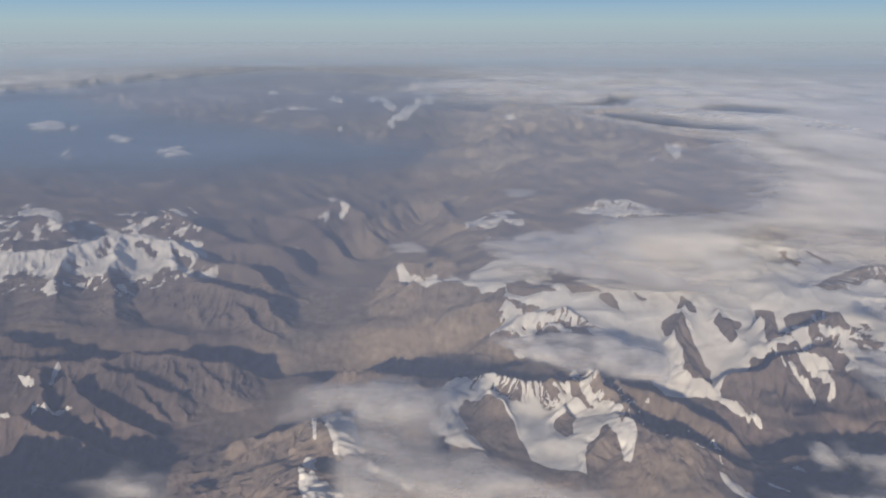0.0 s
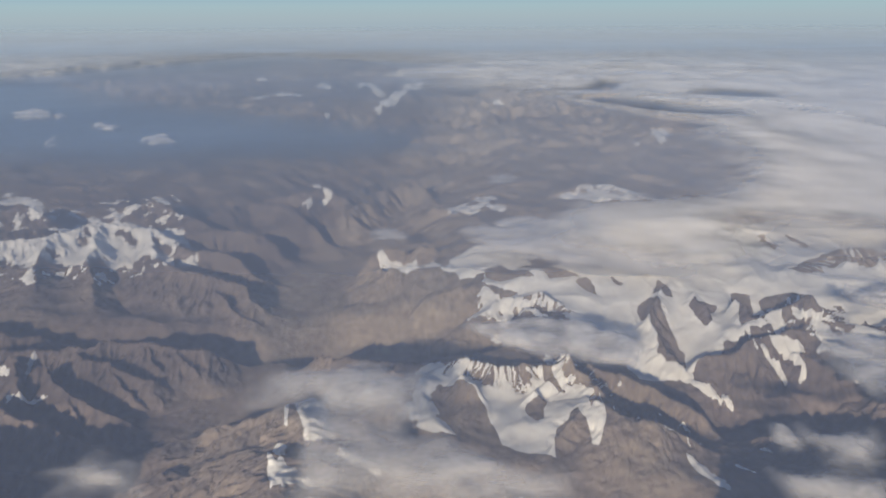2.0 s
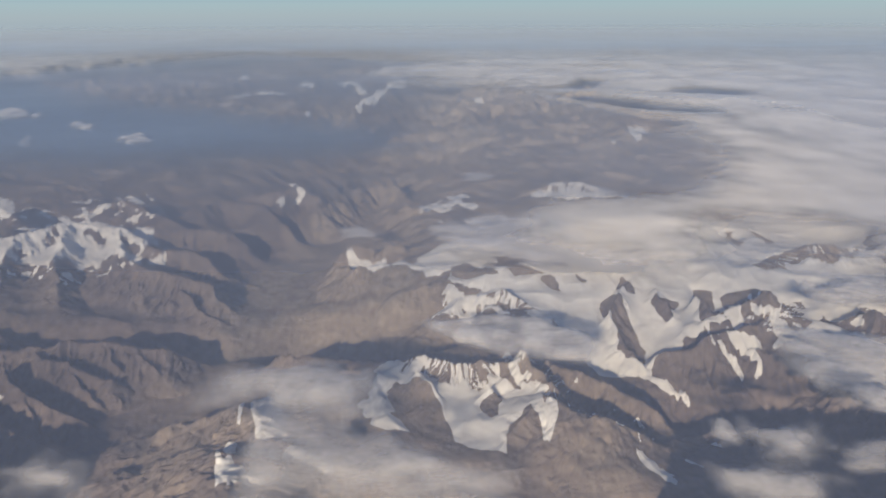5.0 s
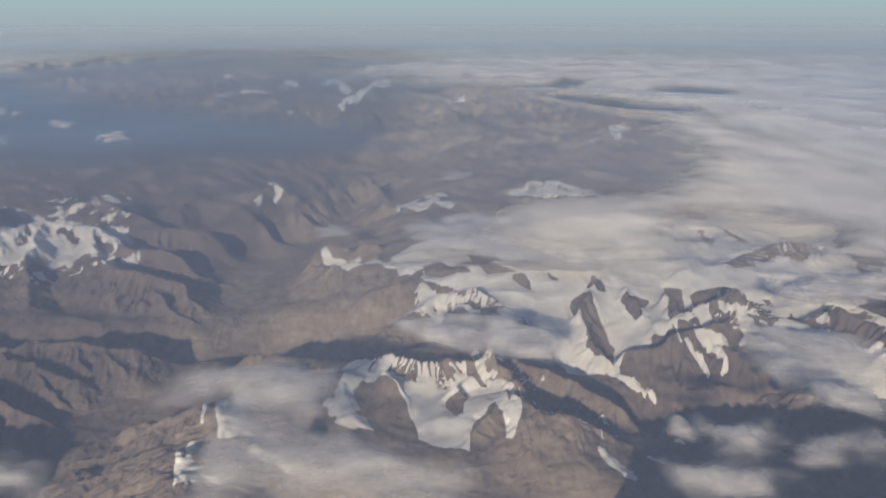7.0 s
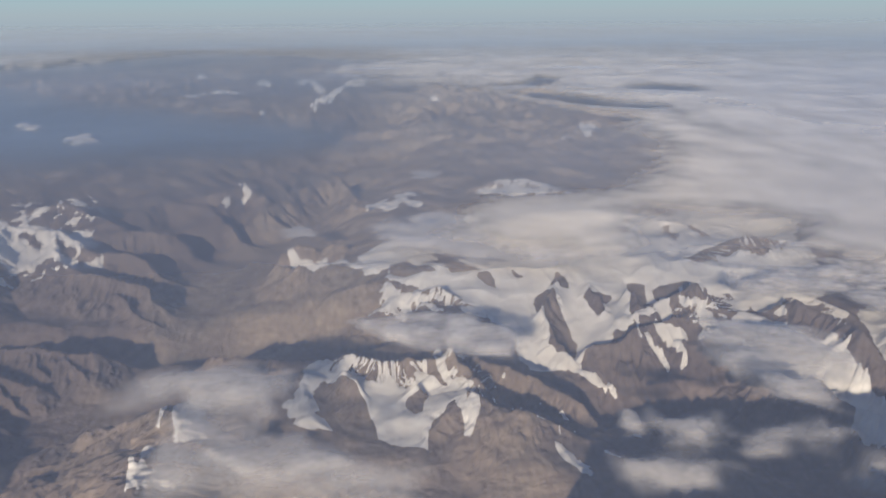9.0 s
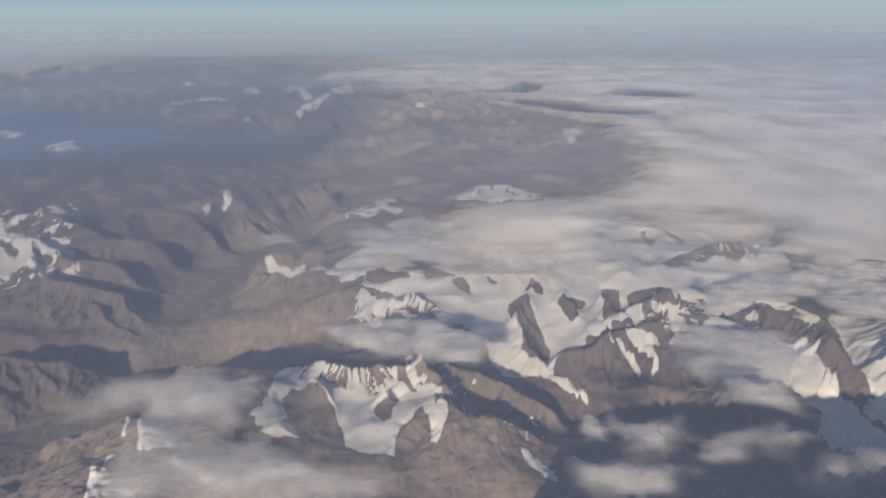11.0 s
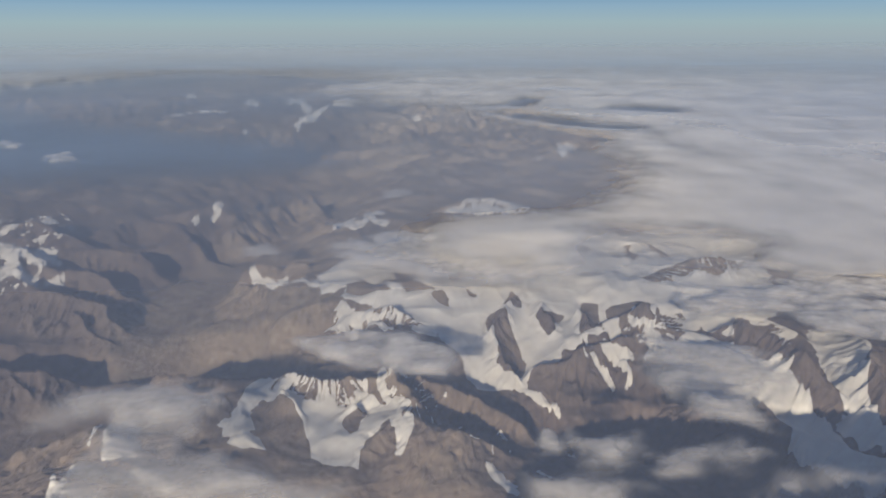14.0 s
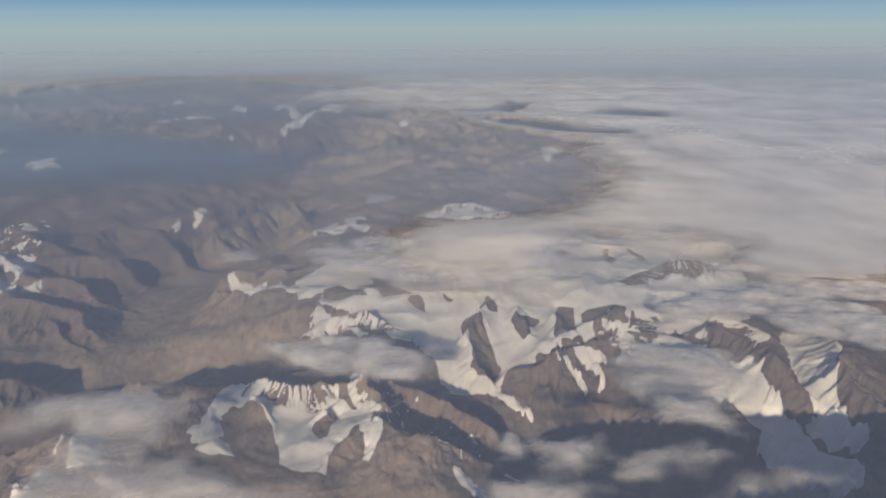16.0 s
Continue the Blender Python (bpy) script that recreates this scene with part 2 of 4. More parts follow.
ridge(13, (-159, 406.3, 8), (-146.8, 395.5, 2), (-136.8, 388.5, -8))
ridge(12, (-190.3, 386.3, 8), (-177.5, 370.7, 2), (-166.6, 361.8, -6))
ridge(12, (-211.1, 365.3, 8), (-192.7, 342.5, 2), (-179.9, 332.6, -6))
ridge(14, (-251.8, 389.5, 11), (-233.5, 364.8, 9), (-226.4, 353.9, 6))
# foreground slope
ridge(78, (-90.6, 280.2, 12), (-75.7, 274.5, 19), (-61.6, 263.8, 27), (-54, 240.3, 29), (-44.9, 215.9, 30))
ridge(56, (-103.4, 316.2, 6), (-81.6, 311.9, 14), (-68.5, 312.8, 20), (-55.7, 305.2, 24), (-46.3, 279.5, 24), (-36.2, 266.7, 18))
ridge(60, (-46.8, 282.5, 22), (-21.2, 268, 20), (16, 254.9, 18))
ridge(50, (-45.5, 349.3, 14), (-19.7, 339.1, 18), (4.9, 341.2, 22))
# brown buttress
ridge(46, (88.3, 306.6, 26), (75, 294.3, 22), (64.8, 280.8, 14))
ridge(46, (88.3, 306.6, 26), (98.9, 293.7, 27), (110.8, 288.1, 25), (127.1, 287, 19), (147.4, 284.4, 9))
ridge(30, (98.9, 293.7, 27), (98.6, 272.2, 20), (103, 260.2, 14))
ridge(30, (122.3, 272.2, 14), (129.3, 264.1, 14), (138.5, 260.3, 8))
ridge(26, (99.9, 351.3, 20), (121.7, 339.1, 18), (138.8, 325.5, 14), (151.8, 318.8, 8))
# snow hills of the middle distance
ridge(40, (40.3, 433.4, 18), (56.3, 442.9, 23), (81.9, 436.6, 31), (99.3, 426.2, 22), (116.9, 419.7, 16))
ridge(26, (14.9, 478, 14), (44, 481.2, 23), (65.4, 469.2, 22))
ridge(26, (-44.5, 553.9, 6), (-29.8, 528.6, 14), (-6.4, 531.5, 16), (20.7, 523.8, 18))
ridge(30, (44.7, 545.3, 20), (72.3, 546.1, 31), (88.7, 545.1, 24))
ridge(30, (15.1, 694.5, 16), (31, 673.9, 20), (50.1, 698.3, 24), (72.1, 717.1, 27), (88, 697.5, 20))
ridge(26, (61.6, 630.9, 20), (80.1, 608.7, 24), (105.7, 624.2, 22))
ridge(26, (114.5, 480.9, 24), (134.3, 486.8, 28), (146.2, 474.7, 22))
# rim of the trough, raised to throw shade over its floor
ridge(20, (-74, 405, -4), (-58, 389, 8), (-40, 373, 16), (-20, 363, 19), (2, 358, 20), (22, 362, 20))
# small hills along the edge of the snow
ridge(14, (-44.5, 573.4, 14), (-34.0, 569.8, 21), (-22.2, 571.9, 22), (-14.7, 573.8, 15))
ridge(13, (-9.8, 573.4, 15), (-0.2, 566.9, 22), (10.3, 565.9, 21), (16.3, 565.1, 15))
ridge(13, (36.1, 612.4, 20), (47.8, 602.5, 27), (60.4, 594.5, 28), (69.9, 579.7, 24))
ridge(12, (-4.7, 691.5, 16), (10.2, 687.0, 24), (24.6, 680.0, 22))
# bare ribs between the glaciers
ridge(15, (181.1, 465.4, 30), (156.2, 428.7, 29), (147.4, 413.2, 23), (152.8, 389.1, 15), (159.4, 370, 8))
ridge(12, (185.3, 439, 30), (187.7, 424.4, 26), (190.9, 411.1, 20))
ridge(13, (209.4, 424.4, 30), (210.8, 406.4, 28), (218.8, 402.6, 22))
ridge(40, (211.3, 402.4, 24), (226.5, 406.3, 30), (245.5, 402.1, 41), (258.8, 393.8, 28), (274.2, 390, 26))
# dark pyramid and its crest
ridge(24, (231.1, 371.8, 20), (235.2, 355, 18), (250.3, 356.5, 10))
ridge(40, (282.4, 493.3, 26), (309.3, 505.6, 32), (328.3, 499.9, 39), (365.3, 499.7, 35))
# eastern crests
ridge(30, (291.1, 392, 26), (302.1, 385.9, 36), (316.3, 365.6, 31), (318, 340.1, 33), (328.4, 328.3, 18), (338.8, 310.9, 8))
ridge(36, (370.8, 371.5, 28), (349.1, 328.9, 36), (349, 311.5, 26), (357.8, 295.1, 18), (367.8, 282.4, 12))
ridge(30, (285.4, 320.3, 14), (284.4, 292.9, 10), (308.4, 272.1, 6))
ridge(40, (173.6, 297.4, 10), (182.1, 285.5, 14), (192.3, 263.1, 16), (202.2, 245.7, 16))
ridge(50, (261.2, 338.7, 12), (279.7, 308.8, 14), (303.7, 271.8, 16), (323.8, 241.7, 20))
# far ranges
ridge(60, (108.9, 744.6, 20), (135, 751.2, 26), (155.7, 707.1, 38), (183.1, 700.5, 42), (221.6, 672.8, 36), (270.1, 679.8, 26))
ridge(50, (294.2, 987.2, 26), (333.3, 991.7, 43), (373.8, 1011.6, 38), (360.7, 852.1, 30))
ridge(40, (-134.6, 719.5, 14), (-113.6, 758.8, 28), (-88.3, 737.1, 20), (-58.3, 842.1, 18))
ridge(40, (-85.4, 708.8, 12), (-54, 775.7, 20), (-16.3, 824.5, 22), (9.9, 740.3, 16))
ridge(120, (-210.4, 1430.4, 30), (-146.7, 1488.7, 52), (-94.3, 1407.7, 44), (-49.9, 1461.8, 64), (20.4, 1601.8, 40), (133.4, 1441.6, 40))
ridge(120, (-455.2, 1614.2, 26), (-332.1, 1581, 36), (-237, 1620.6, 38))
ridge(90, (-21, 1082.2, 26), (84.4, 1089.6, 38), (167.6, 1185, 42), (258.9, 1166.2, 40))
ridge(160, (-686.8, 2396.9, 30), (-488.4, 2358.2, 60), (-264.2, 2341.2, 70), (-39, 2064, 55))
ridge(90, (-595.8, 877.2, 10), (-504.3, 844, 14), (-416.3, 820.5, 16), (-354.7, 852.6, 12))
# snow-filled crag
ridge(17, (9.9, 352.9, 20), (17.8, 353.3, 24), (24.6, 349, 29), (32.3, 347.6, 28), (41.3, 339, 27), (54.3, 340.1, 27), (65.9, 342, 27), (74.9, 343.9, 28), (79.6, 342.9, 34))
ridge(40, (6.7, 358.7, 14), (25.8, 372.2, 17), (43.2, 357.5, 17), (78.3, 360.9, 19), (82.5, 356.5, 27))
ridge(26, (79.6, 342.9, 34), (85.1, 333.7, 30), (91.6, 328.7, 28), (97, 316.9, 26))
ridge(26, (25.7, 330.7, 26), (30, 324.4, 24), (35.4, 315, 17), (42, 305.2, 9), (44.5, 296.3, 5))
ridge(26, (25.7, 330.7, 26), (15.1, 327.3, 20), (7.6, 328.3, 13))
ridge(14, (56.2, 317.7, 16), (64.5, 321.5, 22), (69.4, 318.8, 18))
# dark pyramid and its crest
ridge(40, (162.9, 371.2, 7), (174.2, 373.6, 14), (185.5, 371, 22), (196.4, 371.4, 27), (205.5, 375.4, 27), (215.1, 377.3, 28), (231.9, 381.5, 30), (239.1, 370.5, 25))
ridge(24, (196.4, 371.4, 27), (201.6, 366.4, 21), (208.8, 356.7, 10))
ridge(18, (207.8, 377.4, 26), (211.3, 363.8, 20), (217.2, 362.4, 13))
ridge(22, (220.8, 366.8, 20), (231.8, 358.4, 20), (239.3, 348.7, 10))
# unseen ridges added just outside the view, nearest the flight line, to shade the near valleys
ridge(70, (-420, 180, 62), (-250, 182, 60), (-200, 186, 50), (-166, 190, 28), (-132, 196, 0))
ridge(70, (55, 170, 0), (85, 160, 30), (106, 148, 60), (132, 142, 72), (250, 140, 76), (300, 140, 81), (460, 140, 84))
snow_area((-440, 633.4), (-347.6, 591.8), (-372.2, 721.8), (-330.5, 698.1), (-280.6, 689.4), (-222.4, 625.7), (-211.1, 543.2), (-246.9, 586.8), (-260.6, 568.5), (-286.2, 552.8), (-319.7, 572.4), (-339.5, 555.3), (-394.4, 560.5))
snow(9, (-479.5, 779.7), (-459.4, 784.8), (-390.3, 687.2))
snow(6, (-363.3, 735.6), (-318.4, 698.5))
snow(8, (-306.5, 715.4), (-308.2, 798.3))
snow(5, (-332.7, 556), (-312.8, 522.4))
snow(0.8, (-257.7, 388.6), (-249.1, 379.4))
snow(1.2, (-243.8, 331.9), (-236.1, 333.8))
snow(0.9, (-233.9, 354.4), (-212.2, 356.6))
snow(5, (-148.4, 924.9), (-108.3, 749.4))
snow(4, (-139.6, 764.2), (-124.1, 728.7))
snow(5, (-44.3, 336.5), (-56.5, 334.4), (-64.8, 338.4))
snow(7, (-56.5, 334.4), (-45.8, 286.5))
snow(2, (-61.5, 279), (-51.1, 236.8))
snow(4, (-31.7, 272.7), (-15.9, 262.2))
snow_area((0.3, 336.9), (15.1, 364.9), (36, 345), (75.5, 340.8), (89.5, 384.7), (90.5, 326.9), (92.4, 314.9), (69.8, 293.8), (64.2, 277.2), (47.4, 287.4), (24.9, 314.7), (1.7, 304.4), (-4.1, 315.4))
snow(3, (85.1, 305.4), (82, 282.8))
snow(4, (128, 270.7), (134.9, 259.5))
snow(3, (111.8, 286.6), (140.7, 311.7), (145.7, 284))
snow_area((112.4, 618.7), (133.3, 491.6), (50.3, 505.3), (39.8, 454.1), (36.4, 432.6), (78.7, 414.4), (112.5, 417.2), (135, 376.6), (160, 367.5), (190.9, 392.7), (216, 397), (247.6, 393.5), (289.8, 413.3), (295, 369.7), (356.5, 436.8), (379.9, 519.7), (438.6, 607.7), (269.5, 621.1), (171.2, 647.5))
snow(6, (27.3, 708.8), (72, 716), (48.8, 678))
snow(8, (43.7, 532.9), (71.9, 542.3), (84.4, 531.6))
snow(5, (73.3, 617.4), (102.5, 604.7))
snow(9, (147.1, 691), (180.8, 690.3), (221.1, 670.8))
snow(8, (244, 384.7), (266.6, 376.1))
snow(12, (303.1, 358.2), (304.9, 340), (304.4, 323.3), (295.3, 281.4), (307.1, 263.2))
snow(14, (364.4, 389.6), (344.3, 334.3), (338.2, 306.2))
snow(8, (320.7, 418), (338.7, 398.9))
snow(14, (261.2, 386.6), (288.9, 364.7), (299, 348.4))
bare_area((158, 442.6), (159.7, 428), (161.6, 419.7), (163.6, 414.9), (165.5, 404.6), (168.8, 398), (164.5, 382.4), (159.1, 371.4), (152.1, 380.3), (147.9, 388.6), (149.3, 399.5), (149.5, 412.1), (146.4, 422.2), (144.8, 431.3), (151.1, 438.5))
bare_area((168.8, 461.4), (173, 447.1), (172.2, 442.1), (160.6, 446.8))
bare_area((184.9, 432.7), (193.7, 439.4), (200, 435.6), (199.4, 432.5), (190.3, 422.4), (191.7, 415.6), (186.1, 410.3), (183.8, 418), (181.7, 420.9), (179.8, 429.4), (182.7, 432.8))
bare_area((218, 454.4), (229.6, 450.6), (221.7, 417.8), (218.3, 398.8), (215.1, 403.3), (208.6, 403.6), (203.4, 402.1), (207.7, 415.5))
bare_area((231.7, 443.2), (254.1, 447.6), (264.3, 445), (268.4, 428.6), (253.1, 388.7), (251.2, 389.8), (239.8, 394.3), (230, 398.4), (229.5, 406))
bare_area((111.6, 468.5), (118.9, 470.7), (122.3, 459.5), (122.8, 448.4), (116.1, 456.1))
bare_area((138.9, 469.3), (142.9, 460.7), (139.8, 456.1), (138.7, 462.9))
bare_area((162.5, 370.9), (181, 370.5), (196.4, 371.1), (197.3, 368.8), (201.1, 365.4), (202.4, 360.5), (203.8, 355.7), (211.8, 348.8), (185.8, 346.5), (169, 353))
bare_area((205.6, 374.2), (213, 369.2), (218, 365.6), (217.6, 361.3), (213.3, 360.4), (208.5, 365.7))
bare_area((219.6, 392.2), (234.8, 389.7), (236, 378.6), (239.5, 367.4), (234.7, 373.8), (223, 376.4))
bare_area((218.8, 369.4), (229, 370.5), (238.2, 362.3), (242.3, 352), (234.7, 351.5), (232, 357.6), (228.8, 358.9), (228.6, 352.7), (222.8, 357.4))
bare_area((356.8, 344.9), (375.3, 348.3), (371.6, 324.6), (349.7, 293.4), (340.7, 303.7), (342.8, 321.2), (343.2, 327))
bare_area((7.5, 328.4), (14.9, 338.9), (25.5, 331.7), (29.3, 328.3), (35.2, 315.9), (41.9, 304.6), (45, 289.3), (36, 293.7), (19.8, 301.2), (13.1, 313.3))
bare_area((56.2, 318.9), (63.7, 331.6), (69.1, 323.8), (64.6, 314), (65.1, 304.8), (61.2, 304), (56.5, 313.5))
bare_area((67.2, 277.5), (66.8, 288), (71.4, 296.6), (83.8, 297), (85.6, 289.1), (85, 277.7), (86.6, 276.1), (89.4, 284), (93.7, 293.8), (96.6, 306.7), (105.4, 330.6), (112.6, 328), (115.1, 288.4), (127.2, 281), (135.4, 273.4), (130.3, 239.5), (68.4, 250.1))
fluted(12, 0.2, (9, 365.5), (18.4, 369.4), (24.6, 350.1), (32.4, 348.9), (41.4, 340.6), (54.3, 340.4), (68.8, 358.2), (80.4, 363.5))
fluted(10, -0.5, (84.8, 356.3), (84.9, 333.1), (96.7, 348.3), (103.4, 339.3))
fluted(14, 0.4, (56.3, 442.6), (70.1, 445.4), (82, 437.2), (93.1, 433.8), (99.6, 427.2))
fluted(14, -0.4, (240.3, 431.1), (253.6, 436), (245.6, 402.3), (272.7, 428.8), (258.8, 393.8))
fluted(16, -1, (279, 480.5), (309.1, 505.3), (328.7, 500.4), (347.7, 499.3))
fluted(13, -0.8, (295, 392.9), (318.5, 417.6), (327.6, 407), (316.9, 366.6), (321.6, 345.9))
fluted(9, -2.0, (103.1, 306.2), (124.2, 325.8), (118.3, 289), (135.2, 312.6), (140.3, 310.2), (146.8, 306), (147.7, 285.2))
fluted(6, -0.8, (196.4, 371.3), (205.4, 375.3), (220, 392.5), (234.9, 389.9), (238.9, 370))
bare_area((70.1, 342.7), (71.8, 342.2), (70.3, 332.4), (68.9, 331.2))
bare_area((75.6, 338.2), (77.8, 335.6), (78, 330.3), (79.8, 327), (77.4, 326.6), (76, 330.7))
bare_rock(2, (243.8, 552.3), (245, 532.4))
bare_rock(2, (285.6, 560.9), (279.8, 524.7))
bare_rock(2, (306.2, 560), (307.3, 534.4))
bare_rock(8, (288.6, 486.6), (317.7, 498.7), (327.1, 487.4))
bare_rock(3, (-363.7, 556), (-353.4, 563.8))
bare_rock(3, (-322, 578), (-318.6, 561.2))
bare_rock(5, (-273.1, 544.7), (-277.8, 571.7))
bare_rock(3, (-278.8, 618.4), (-265.4, 609.3))
bare_rock(3, (-308.6, 602.9), (-308.2, 614.7))
bare_rock(3, (-242.5, 603.6), (-227.3, 588.5))
bare_rock(3, (22.8, 470.1), (43.6, 476.7), (65.5, 455.4))
bare_rock(2, (55.3, 433.1), (94, 417.9))
patchy_snow(-1.2, (-521, 756.6), (-488, 813.7), (-403.6, 750.8), (-302.3, 819.9), (-230.3, 677.7), (-198.1, 574.3), (-225.5, 542.9), (-382.5, 539.5))
snow_strip(1.6, (201.9, 370.5), (205.5, 367.7), (208.5, 361.9), (212.9, 358.9))
snow_strip(2.3, (212.5, 374.6), (220.5, 372.4), (226.9, 370.9))
snow_strip(1.5, (217.8, 369.7), (222.8, 362.9))
snow_strip(1.2, (223.3, 360.3), (223.3, 356.9), (220.1, 355.6))
snow_strip(1.2, (236.2, 355.4), (236.6, 354.3))
snow_strip(1.6, (251.6, 355.7), (252.7, 354.2))
snow_strip(1.8, (160, 367.2), (166.4, 360.4), (174.4, 353.9), (178.8, 345.6))
snow_strip(4, (75.5, 620.4), (89.6, 610.3))
snow_strip(5, (53, 541.1), (74.3, 532.3))
snow_strip(8, (57.5, 513), (66.7, 497))
snow_strip(7, (41.1, 445.9), (53.8, 438.1), (70.6, 452.5))
snow_strip(2.5, (104.7, 481.3), (113.9, 474.2))
snow_strip(3, (31.8, 685.4), (48.6, 677))
snow_strip(2, (65.9, 618.9))
snow_strip(2, (42.5, 634.9), (44.4, 628.1))
snow_strip(4, (57.7, 688.7), (75.6, 661.5))
snow_strip(2, (48.7, 417.7), (66.1, 408.2))
snow_strip(2, (103.5, 610), (101.8, 626.3))
snow_strip(1.3, (127.1, 273.2), (131.3, 264.9), (134.6, 253.1))
snow_strip(1, (152.1, 277), (155.6, 268.4))
snow_strip(0.8, (170.8, 292.4), (173.1, 284.3))
# ---- ragged snowfields and rock outcrops, place by place
# the crag and its bowl
snow_patch(1.0, (-1.4, 354.8), (6.0, 356.3), (11.3, 370.2), (22.2, 343.4), (27.5, 338.3), (37.1, 334.5), (53.8, 334.0), (68.9, 335.1), (75.8, 334.1), (73.7, 367.2), (77.6, 374.4), (84.5, 334.9), (85.9, 329.6), (94.5, 316.4), (84.2, 305.3), (72.8, 302.2), (67.5, 293.5), (66.5, 276.7), (54.3, 283.4), (43.2, 291.7), (40.5, 307.0), (34.6, 316.3), (27.7, 323.6), (24.1, 328.9), (14.1, 335.4), (6.1, 339.3))
snow_patch(0.8, (0.5, 301.2), (2.2, 306.2), (10.3, 308.1), (16.5, 306.6), (20.4, 296.3), (9.5, 297.1))
snow_patch(0.6, (84.2, 300.3), (88.5, 302.3), (94.4, 313.7), (93.8, 293.6), (90.0, 286.0), (86.1, 278.2), (84.6, 285.9), (85.5, 293.6))
snow_patch(0.6, (125.4, 272.2), (129.4, 274.5), (133.4, 268.9), (135.8, 259.3), (139.1, 253.4), (136.7, 249.6), (132.6, 255.5), (127.4, 263.2))
rock_patch(0.6, (56.4, 314.2), (58.3, 318.4), (63.4, 321.8), (68.4, 328.3), (69.3, 320.7), (66.6, 314.4), (65.5, 305.9), (61.4, 303.8))
rock_patch(0.5, (68.9, 341.9), (71.1, 365.9), (74.6, 334.6), (79.7, 326.0), (78.2, 325.4), (72.7, 331.7), (68.9, 336.5))
rock_patch(0.5, (84.5, 334.9), (89.2, 353.0), (96.8, 341.0), (94.6, 316.9), (88.8, 324.9), (85.3, 329.8))
rock_patch(0.5, (24.5, 329.8), (31.4, 321.7), (36.1, 316.0), (40.8, 304.4), (43.6, 288.3), (29.1, 292.6), (20.3, 297.3), (14.0, 309.9), (7.1, 324.7), (12.9, 333.7))
snow_patch(0.5, (21.7, 323.3), (24.4, 323.8), (29.4, 315.9), (31.3, 314.3), (26.6, 317.5))
fluted(8, -1.2, (94.5, 315.5), (114.5, 326.2), (125.2, 288.5), (136.3, 287.6))
# eastern crests and the glacier between them
snow_patch(1.2, (233.4, 377.1), (261.5, 384.4), (291.0, 377.0), (299.9, 358.4), (309.2, 344.3), (312.2, 330.1), (303.3, 337.0), (286.1, 356.1), (255.8, 367.4))
snow_patch(1.0, (340.5, 361.0), (356.9, 360.7), (345.5, 324.1), (342.2, 311.7), (336.6, 305.8), (330.3, 310.0), (331.2, 323.5), (339.4, 350.5))
snow_patch(1.0, (305.5, 331.8), (313.9, 326.4), (321.3, 314.8), (322.0, 299.6), (305.7, 263.1), (300.5, 264.9), (295.9, 276.1), (309.1, 314.1), (303.5, 322.8))
rock_patch(1.0, (298.9, 388.2), (322.9, 414.9), (326.4, 405.8), (331.4, 400.7), (314.6, 362.5), (312.5, 361.0), (304.5, 354.4), (301.8, 359.1), (296.3, 366.2), (292.7, 373.3))
rock_patch(1.0, (310.4, 343.7), (314.2, 343.4), (340.2, 373.0), (336.1, 357.2), (337.2, 349.3), (329.5, 326.4), (330.0, 321.0), (330.5, 315.2), (326.3, 318.8), (317.1, 326.8), (310.6, 334.0))
rock_patch(0.8, (313.5, 363.2), (316.9, 354.4), (342.7, 374.2), (338.8, 364.7), (314.0, 339.6), (313.3, 349.9), (310.8, 356.0))
rock_patch(1.0, (349.8, 332.1), (381.2, 360.1), (344.0, 305.1), (340.3, 310.5), (342.0, 320.0))
rock_patch(0.8, (222.9, 364.7), (230.5, 371.9), (236.6, 364.3), (242.8, 361.5), (244.0, 352.7), (235.8, 350.4), (225.4, 354.5))
snow_patch(0.8, (214.6, 375.2), (220.5, 375.4), (228.2, 372.9), (231.6, 369.5), (222.4, 365.3), (218.0, 371.5))
snow_patch(0.5, (250.9, 441.4), (253.7, 441.8), (237.3, 398.6), (234.6, 400.2))
snow_patch(0.5, (267.4, 447.8), (271.9, 448.2), (248.2, 395.5), (243.7, 395.1))
snow_patch(0.4, (258.7, 443.6), (261.0, 444.2), (241.8, 399.5), (239.4, 398.8))
fluted(10, -0.3, (298.9, 388.2), (324.0, 413.1), (313.6, 370.5))
# scraps round the middle hills
snow_patch(1.4, (49.2, 545.2), (61.1, 549.7), (75.5, 553.3), (84.3, 546.6), (85.7, 527.8), (76.5, 513.2), (63.0, 509.0), (51.3, 493.9), (42.8, 497.3), (40.7, 527.0), (46.3, 529.6))
snow_patch(1.0, (-3.1, 532.9), (6.9, 552.8), (16.7, 526.7), (25.8, 533.3), (28.8, 509.3), (16.8, 517.5), (12.2, 526.8))
snow_patch(1.4, (14.6, 725.6), (29.8, 725.9), (41.4, 700.9), (49.4, 679.3), (40.8, 675.8), (23.8, 676.8))
snow_patch(1.4, (51.6, 740.8), (57.7, 739.3), (66.5, 680.4), (73.8, 663.5), (70.7, 658.2), (58.3, 687.8))
snow_patch(1.4, (77.4, 624.6), (87.4, 629.5), (96.8, 618.4), (90.0, 603.2), (77.3, 603.7))
snow_patch(5, (142.9, 696.7), (155.1, 700.9), (172.1, 743.9), (172.5, 701.0), (188.0, 745.9), (191.1, 693.1), (220.0, 747.8), (222.1, 698.5), (223.5, 665.9), (208.1, 666.9), (184.8, 663.1), (157.7, 666.5))
rock_patch(0.9, (110.7, 466.2), (117.2, 468.8), (119.6, 459.2), (123.7, 448.7), (118.5, 452.7), (113.9, 460.8))
